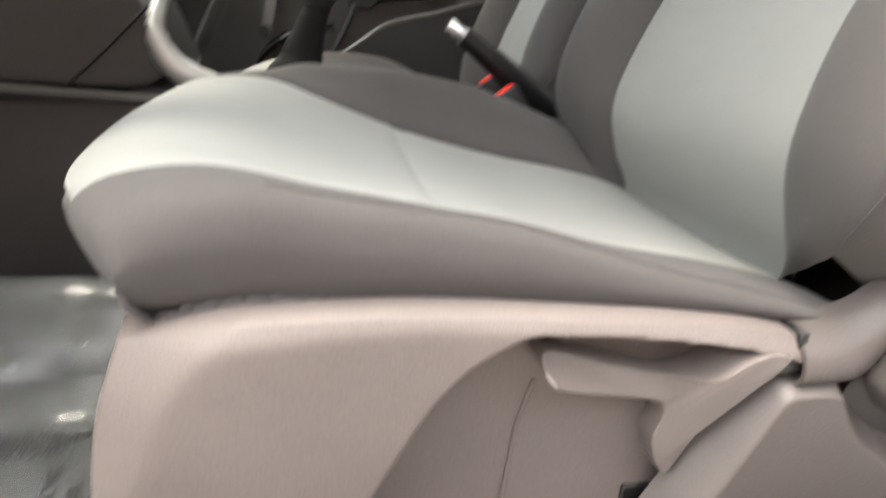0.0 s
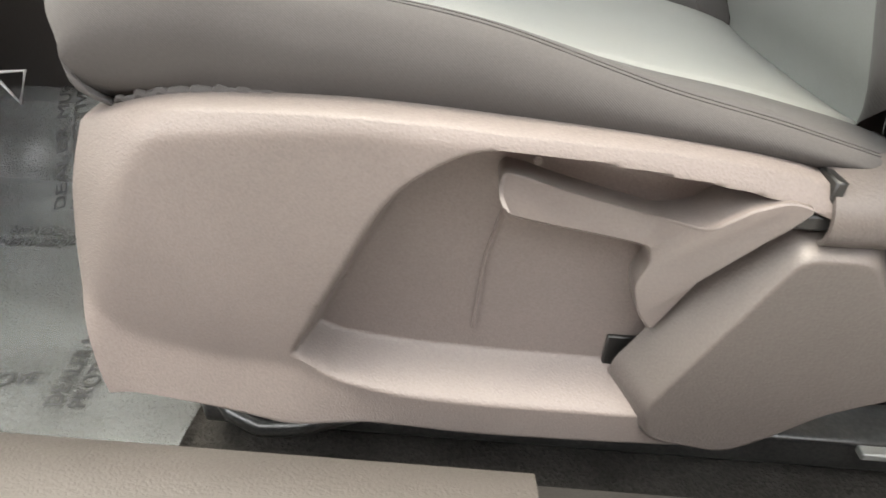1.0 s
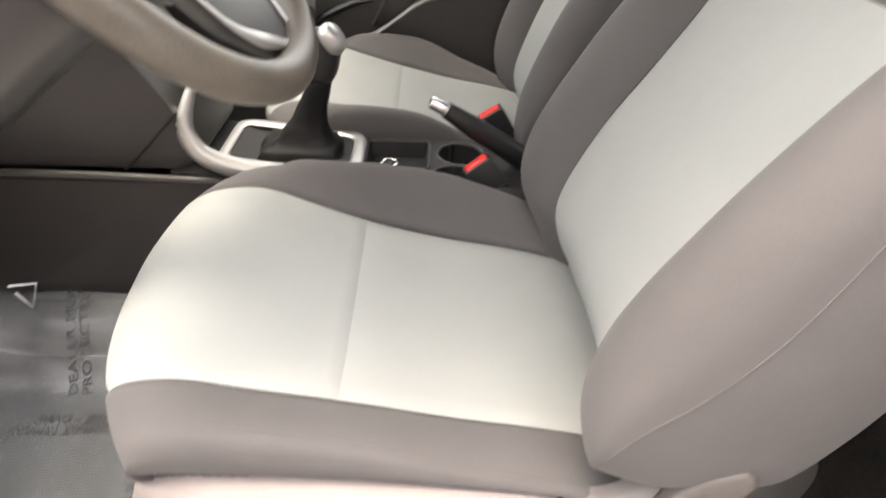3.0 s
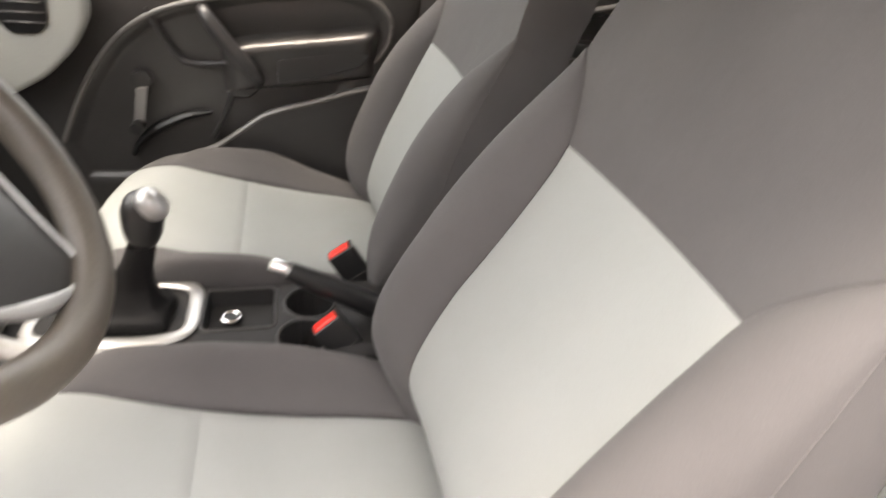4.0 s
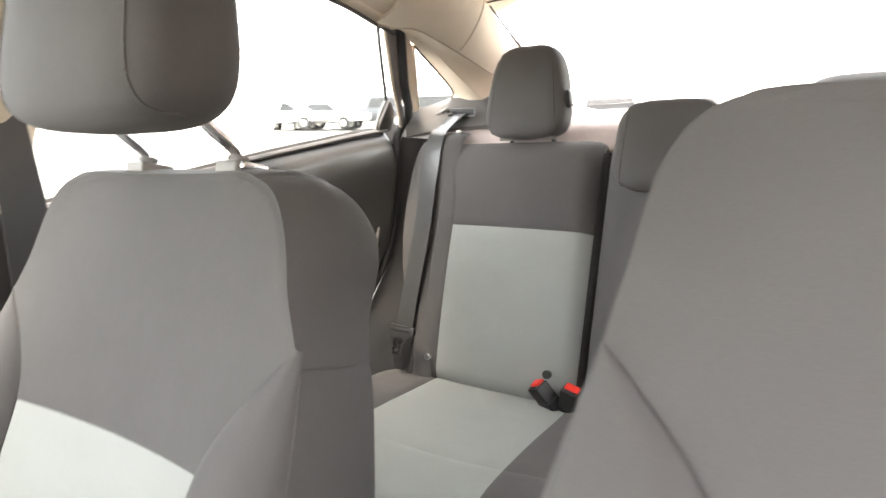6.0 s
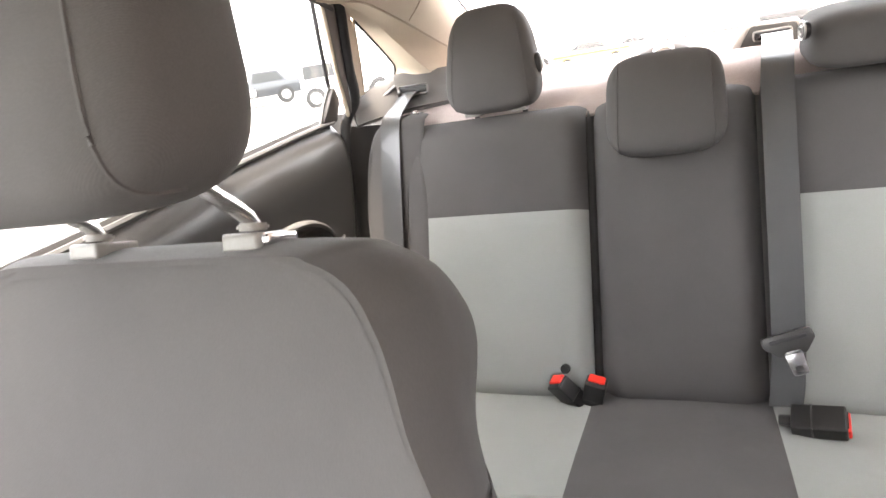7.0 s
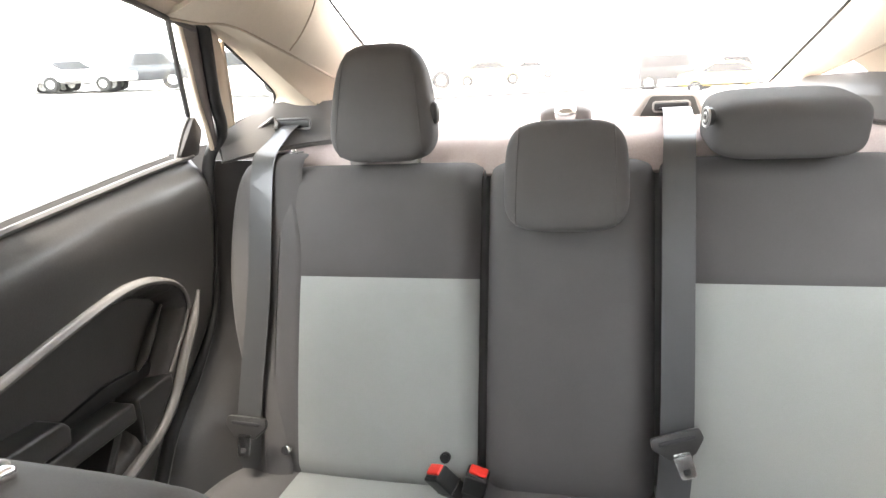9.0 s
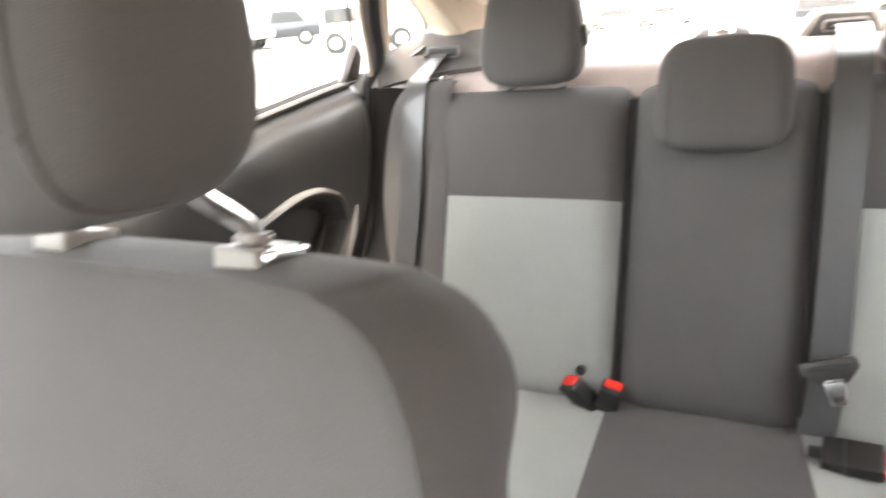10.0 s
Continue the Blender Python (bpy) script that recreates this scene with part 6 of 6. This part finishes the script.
part("gaiter", grid_sheet(gaiter_at, steps(0, 1, 26), steps(0, math.tau, 40), 0.0), BOOT, lev, "creased black gaiter")
knob = part("knob", moved(puff(0.054, 0.050, 0.088, 2.5, 18, 24, lambda x, y, z: Vector((x * (1.0 + 3.0 * z), y * (1.0 + 2.4 * z), z))), pose(-0.395, 0.360, 0.462, 0, 8, 0)), PLASTIC_BLACK, lev)
part("knob_cap", moved(puff(0.048, 0.046, 0.034, 2.4, 14, 24), pose(-0.378, 0.354, 0.491, 0, 55, 0)), SILVER, knob, "silver knob cap")
hb = thing("parking_brake", "black parking brake lever with chrome button", "parking brake")
part("lever", sweep([(0.05, 0.345, 0.226), (-0.03, 0.335, 0.284), (-0.10, 0.326, 0.332), (-0.16, 0.319, 0.372), (-0.205, 0.3135, 0.402)], [0.022, 0.0205, 0.019, 0.0175, 0.013], 16), PLASTIC_BLACK, hb)
part("button", sweep([(-0.203, 0.3137, 0.401), (-0.226, 0.311, 0.414), (-0.229, 0.3107, 0.4155)], [0.0105, 0.010, 0.0075], 16), CHROME, hb, "chrome release button")


def buckle(name, label, top, foot, wide=(0, 1, 0), group="", size=(0.026, 0.044, 0.075)):
    """A belt buckle: black body with a red button at its top, on a stalk to its foot."""
    b = thing(name, label, "belt buckle", group=group)
    top, foot = Vector(top), Vector(foot)
    z = (top - foot).normalized()
    y = (Vector(wide) - z * Vector(wide).dot(z)).normalized()
    x = y.cross(z)
    m = Matrix.Translation(top - z * size[2] / 2) @ Matrix((x, y, z)).transposed().to_4x4()
    body = part("body", moved(box(size, (0, 0, 0), 0.004, 3), m), PLASTIC_BLACK, b)
    part("button", moved(box((size[0] * 0.62, size[1] * 0.80, 0.016), (size[0] * 0.14, 0, size[2] / 2 - 0.004), 0.003, 3), m), RED, body, "red release button")
    part("tongue_slot", moved(box((0.004, size[1] * 0.62, 0.004), (-size[0] * 0.30, 0, size[2] / 2 - 0.0005), 0.0008, 1), m), INK, body)
    part("moulding_line", moved(box((size[0] + 0.0012, size[1] + 0.0012, 0.0022), (0, 0, -size[2] * 0.12), 0.0006, 1), m), PLASTIC_SHEEN, body)
    part("stalk", sweep([top - z * size[2] * 0.9, foot], 0.012, 10, flat=0.5), PLASTIC_BLACK, b)
    return b


buckle("belt_buckle", "black belt buckle with red button beside the driver seat", (-0.156, 0.283, 0.329), (-0.06, 0.262, 0.20), (1, 0.1, 0), "front buckles", (0.032, 0.048, 0.082))
buckle("belt_buckle", "black belt buckle with red button beside the passenger seat", (-0.122, 0.462, 0.338), (-0.03, 0.445, 0.20), (1, 0.0, 0), "front buckles", (0.032, 0.048, 0.086))

# ---- rear belts and buckles ----
buckle("belt_buckle", "black rear belt buckle leaning with its red button up", (0.838, 0.564, 0.366), (0.856, 0.512, 0.292), (0.3, 1, 0.2), "rear buckles", (0.030, 0.037, 0.060))
buckle("belt_buckle", "black rear belt buckle with large red button", (0.842, 0.494, 0.368), (0.856, 0.512, 0.292), (0.1, 1, 0), "rear buckles", (0.028, 0.036, 0.060))
buckle("belt_buckle", "black rear belt buckle lying on the bench", (0.785, 0.138, 0.352), (0.800, 0.222, 0.342), (1, 0, 0.3), "rear buckles", (0.024, 0.046, 0.070))


def tongue(parent, at, tilt):
    """The chrome tongue in its black holder."""
    m = Matrix.Translation(at) @ pose(0, 0, 0, 0, 20, 0) @ pose(0, 0, 0, tilt, 0, 0)
    plate = rounded([(-0.035, 0.013), (-0.037, -0.002), (-0.018, -0.022), (0.018, -0.022), (0.037, -0.002), (0.035, 0.013)], 0.004, 2)
    h = part("tongue_holder", moved(slab(plate, 0.010, lambda a, b, c: Vector((-0.006 - c, a, b)), 0.002), m), PLASTIC_SHEEN, parent, "charcoal tongue holder")
    part("webbing_slot", moved(box((0.004, 0.052, 0.006), (-0.0155, 0, 0.003), 0.001, 1), m), INK, h)
    part("tongue", moved(slab(rounded([(-0.013, -0.014), (0.013, -0.014), (0.011, -0.052), (-0.011, -0.052)], 0.005, 3), 0.003, lambda a, b, c: Vector((c - 0.016, a, b)), 0.0008), m), CHROME, h, "chrome belt tongue")
    part("tongue_hole", moved(box((0.0045, 0.010, 0.008), (-0.0150, 0, -0.042), 0.001, 1), m), INK, h)


rb = thing("rear_seat_belt", "grey rear seat belt drawn from the quarter trim outlet", "seat belt", group="rear belts")
path = curve2([(1.124, 0.879, 0.892), (1.106, 0.883, 0.886), (1.075, 0.887, 0.871), (1.030, 0.890, 0.842), (0.990, 0.888, 0.757), (0.935, 0.884, 0.62), (0.868, 0.894, 0.435), (0.852, 0.898, 0.36), (0.85, 0.905, 0.30)])
part("webbing", strip([path(t) for t in steps(0, 1, 40)], [(0.10, 1, 0), (0.03, 1, 0)], 0.045), WEBBING, rb)
tongue(rb, (0.846, 0.882, 0.424), 2)
cb = thing("rear_seat_belt", "grey centre seat belt drawn from the shelf outlet", "seat belt", group="rear belts")
path = curve2([(1.288, 0.171, 0.882), (1.20, 0.176, 0.888), (1.10, 0.186, 0.872), (1.035, 0.194, 0.852), (1.008, 0.197, 0.815), (0.955, 0.198, 0.675), (0.90, 0.199, 0.525), (0.872, 0.200, 0.437), (0.852, 0.203, 0.380), (0.838, 0.208, 0.340)])
part("webbing", strip([path(t) for t in steps(0, 1, 48)], [(0, 1, 0), (0, 1, 0)], 0.047), WEBBING, cb)
tongue(cb, (0.856, 0.204, 0.446), -18)

# shelf fittings
so = thing("belt_outlet_cover", "taupe plastic belt outlet cover on the parcel shelf", "belt outlet")
part("cover", slab(rounded([(0.258, 0.845), (0.243, 0.872), (0.214, 0.912), (0.124, 0.909), (0.108, 0.872), (0.096, 0.842)], 0.010, 3), 0.085, lambda a, b, c: Vector((1.286 + c + 0.35 * (b - 0.845), a, b)), 0.008, 3), PLASTIC_GREY, so)
part("face_panel", slab(rounded([(0.236, 0.856), (0.208, 0.905), (0.130, 0.902), (0.114, 0.853)], 0.006, 3), 0.003, lambda a, b, c: Vector((1.285 - c + 0.35 * (b - 0.845), a, b)), 0.001), PLASTIC_SHEEN, so)
part("outlet", box((0.012, 0.062, 0.015), (1.296, 0.171, 0.884), 0.004, 2), INK, so, "dark belt slot")
part("outlet_rim", sweep(rounded([(1.2935, 0.138, 0.875), (1.2935, 0.204, 0.875), (1.2985, 0.204, 0.893), (1.2985, 0.138, 0.893)], 0.006, 3), 0.0022, 6, closed=True), GUIDE_GREY, so)
for i, (yy, xx) in enumerate(((0.368, 1.235),)):
    lt = thing("tether_cover", "taupe plastic child seat tether cover on the shelf", "tether cover")
    part("cover", moved(puff(0.08, 0.10, 0.050, 2.6, 16, 26), pose(xx + 0.03, yy, 0.878)), PLASTIC_GREY, lt)
    part("flap", moved(puff(0.05, 0.046, 0.038, 2.4, 14, 22), pose(xx + 0.005, yy, 0.884, 0, -15, 0)), CHROME, lt, "bright silver flap")
for sgn, yy in ((1, 0.858), (-1, -0.178)):
    sb = thing("backrest_release", "small silver backrest release button", "release button", group="backrest releases")
    part("plate", moved(box((0.024, 0.042, 0.005), (1.072, yy, 0.846), 0.002, 2), Matrix.Identity(4)), PLASTIC_SHEEN, sb)
    part("button", moved(disc(0.008, 0.008, 16, 0.002), pose(1.07, yy - 0.006 * sgn, 0.850)), CHROME, sb)
for yy, zz, xx, mat in ((0.548, 0.384, 0.853, PLASTIC_BLACK), (0.826, 0.372, 0.853, CHROME)):
    single("anchor_button", moved(disc(0.0085, 0.012, 18, 0.002), Matrix.Translation((xx, yy, zz)) @ pose(0, 0, 0, 0, -70, 0)), mat, "small round anchor button on the rear backrest", "button", "anchor buttons")

# window sheet with printed lines
ws = thing("window_sheet", "white printed paper sheet behind the rear side window", "paper sheet")


def sheet_at(a, b, off=0.0):
    x, z = lerp(0.40, 0.615, a), lerp(0.845, 1.075, b)
    return Vector((x + 0.03 * b, YC + side_y(x, z) + 0.010 - off, z))


part("paper", grid_sheet(lambda a, b: sheet_at(a, b), steps(0, 1, 6), steps(0, 1, 8), 0.0006, 1), PAPER, ws)
for i in range(15):
    b0 = 0.06 + i * 0.06
    w = (0.9, 0.55, 0.75, 0.35, 0.65)[i % 5]
    part("printed_bar", grid_sheet(lambda a, b: sheet_at(a, b, 0.0015), [1 - w, 0.95], [b0, b0 + (0.022 if i % 4 else 0.035)], 0.0003, 1), INK_GREY, ws)

# ---- driver footwell film ----
film = thing("floor_film", "crinkled clear protective film printed with black lettering on the floor", "protective film")


def film_at(x, y):
    n = noise.noise(Vector((x * 9, y * 9, 0.3))) * 0.006 + noise.noise(Vector((x * 26, y * 21, 4.3))) * 0.0022
    z = -0.040 + n + 0.10 * smooth01((-0.95 - x) / 0.25) + 0.125 * smooth01((y - 0.09) / 0.14)
    return Vector((x, y, z))


part("sheet", grid_sheet(film_at, steps(-1.3, -0.505, 120), steps(-0.238, 0.236, 80), 0.0), FILM, film, "clear crinkled sheet", 180)


def words(text, at, size, turn, parent):
    c = bpy.data.curves.new("lettering", 'FONT')
    c.body, c.size, c.align_x = text, size, 'LEFT'
    o = new("lettering", c)
    dg = bpy.context.evaluated_depsgraph_get()
    me = bpy.data.meshes.new_from_object(o.evaluated_get(dg))
    bpy.data.objects.remove(o)
    m = pose(*at, 0, 0, turn)
    for v in me.vertices:
        p = m @ v.co
        v.co = Vector((p.x, p.y, film_at(p.x, p.y).z + 0.002))
    me.materials.clear()
    me.materials.append(INK)
    t = new("lettering", me)
    t.parent = parent
    return t


for text, x, y, turn in (("DEALER MUST REMOVE", -0.880, -0.198, 6), ("PROTECTIVE COVER", -0.893, -0.222, 6),
                         ("DEALER MUST REMOVE", -0.622, -0.198, 99), ("PROTECTIVE COVER", -0.601, -0.197, 98),
                         ("DEALER MUST REMOVE", -0.662, 0.056, 182), ("PROTECTIVE COVER", -0.648, 0.080, 182),
                         ("DEALER MUST REMOVE", -0.802, 0.11, 100), ("PROTECTIVE COVER", -0.779, 0.11, 100)):
    words(text, (x, y, 0), 0.0215, turn, film)
# the fold's bright edge is a highlight put in as colour
single("film_fold", sweep([(-0.925, 0.222, 0.105), (-0.882, 0.228, 0.108), (-0.892, 0.212, 0.068), (-0.915, 0.218, 0.095)], 0.0026, 6), FILM_GLINT, "raised fold of clear floor film with its glint painted white", "film fold")

dash = thing("dashboard", "grained plastic dashboard with an end panel coloured as lit and an air vent", "dashboard")
part("body", box((0.40, 1.24, 0.26), (-1.08, YC, 0.58), 0.07, 5), PLASTIC_DARK, dash, "charcoal grained upper body")
# end panel coloured pale in place of window light on the trim there
part("end_panel", slab(rounded([(-0.555, 0.715), (-0.568, 0.600), (-0.602, 0.545), (-0.660, 0.488), (-0.730, 0.450), (-0.930, 0.450), (-0.930, 0.715)], 0.02, 4), 0.045, lambda a, b, c: Vector((a, 0.885 + c, b)), 0.012, 3), DASH_LIT, dash, "end panel with window light put into its pale grey")
vent = part("vent", slab(rounded([(-0.625, 0.655), (-0.632, 0.596), (-0.650, 0.574), (-0.700, 0.572), (-0.720, 0.600), (-0.710, 0.655)], 0.012, 4), 0.006, lambda a, b, c: Vector((a, 0.880 + c, b)), 0.002), PLASTIC_BLACK, dash, "black air vent")
for vz in (0.594, 0.612, 0.630):
    part("slat", box((0.070, 0.004, 0.003), (-0.670, 0.879, vz), 0.001, 1), PLASTIC_SHEEN, vent)

# ---- the lot outside ----
def lot_z(y):
    """The lot rises gently towards the passenger side."""
    return -0.42 + 0.0603 * y


# added out of view: holds back low sky light from the driver side
wall = single("light_block_1", box((11.0, 0.2, 3.0), (-1.5, -3.4, 0.88), 0.01, 1), BLOCKER_ROSE, "unseen rose-grey wall added to block and warm the side light", "wall", kind="structure")
ground = single("ground", grid_sheet(lambda x, y: Vector((x, y, lot_z(y))), steps(-400, 400, 20), steps(-400, 400, 20)), CONCRETE, "pale paved car lot", "ground", kind="structure")



def vehicle(kind, label, at, turn, paint, scale=1.0):
    """A parked vehicle seen far off: body, cabin, glass, four wheels."""
    v = thing(kind, label, kind.replace("_", " "), group="parked vehicles")
    M = Matrix.Translation(at) @ pose(0, 0, 0, 0, 0, turn) @ Matrix.Scale(scale, 4)
    if kind == "pickup_truck":
        low = [(-2.6, 0.45), (-2.6, 1.05), (-1.5, 1.15), (-1.1, 1.7), (0.2, 1.72), (0.5, 1.1), (2.6, 1.08), (2.6, 0.45)]
        win = [(-1.35, 1.15), (-1.02, 1.62), (0.12, 1.64), (0.32, 1.15)]
    elif kind == "off_road_car":
        low = [(-1.9, 0.55), (-1.9, 1.1), (-0.7, 1.15), (-0.45, 1.8), (1.8, 1.82), (1.9, 0.55)]
        win = [(-0.6, 1.18), (-0.38, 1.7), (1.68, 1.72), (1.7, 1.18)]
    else:
        low = [(-2.1, 0.4), (-2.15, 0.8), (-1.1, 0.95), (-0.5, 1.4), (0.7, 1.42), (1.5, 1.0), (2.1, 0.92), (2.15, 0.4)]
        win = [(-0.95, 0.97), (-0.45, 1.33), (0.62, 1.35), (1.25, 1.0)]
    part("body", moved(slab(rounded(low, 0.12, 3), 1.7, lambda a, b, c: Vector((a, c - 0.85, b)), 0.06), M), paint, v)
    for s in (-1, 1):
        part("side_window", moved(slab(rounded(win, 0.06, 2), 0.02, lambda a, b, c: Vector((a, s * (0.85 + c * 0.5) - (0.0 if s > 0 else 0.0), b)), 0.0), M), CAR_GLASS, v, "dark side glass")
        for x in (-1.3, 1.35):
            r = 0.42 if kind != "sedan" else 0.32
            w = part("wheel", moved(disc(r, 0.24, 28, 0.04), M @ Matrix.Translation((x, s * 0.80, r)) @ pose(0, 0, 0, 90, 0, 0)), TYRE, v)
            part("rim", moved(disc(r * 0.6, 0.26, 20, 0.02), M @ Matrix.Translation((x, s * 0.80, r)) @ pose(0, 0, 0, 90, 0, 0)), SILVER, w)
    return v


for kind, label, x, y, turn, paint in (
        ("sedan", "white sedan parked across the lot", 22.4, 23.6, 105, CAR_WHITE), ("sedan", "white sedan parked beside another", 24.0, 22.4, 105, CAR_WHITE),
        ("pickup_truck", "dark pickup truck parked across the lot", 26.2, 21.0, 128, CAR_BLACK), ("off_road_car", "white off-road car with large tyres", 22.6, 13.6, 121, CAR_WHITE),
        ("off_road_car", "white off-road car parked across the lot", 29.0, 8.1, 104, CAR_WHITE), ("sedan", "yellow sedan parked across the lot", 36.5, 5.4, 98, CAR_YELLOW),
        ("sedan", "silver sedan parked far off", 52.0, 4.0, 92, CAR_WHITE), ("off_road_car", "dark off-road car parked on the lot", 33.6, -4.7, 82, CAR_BLACK),
        ("pickup_truck", "white pickup truck parked by the dark car", 36.5, -7.6, 80, CAR_WHITE), ("sedan", "yellow car parked on the lot", 29.6, -6.3, 78, CAR_YELLOW),
        ("pickup_truck", "white pickup truck near the lot edge", 8.0, 31.0, 160, CAR_WHITE), ("sedan", "dark sedan near the lot edge", 1.0, 30.0, 170, CAR_BLACK)):
    vehicle(kind, label, (x, y, lot_z(y)), turn, paint)

single("brake_light_housing", moved(puff(0.16, 0.30, 0.06, 3.0, 16, 30), pose(1.17, 0.30, 1.188)), BEIGE, "beige high brake light housing above the rear window", "brake light")
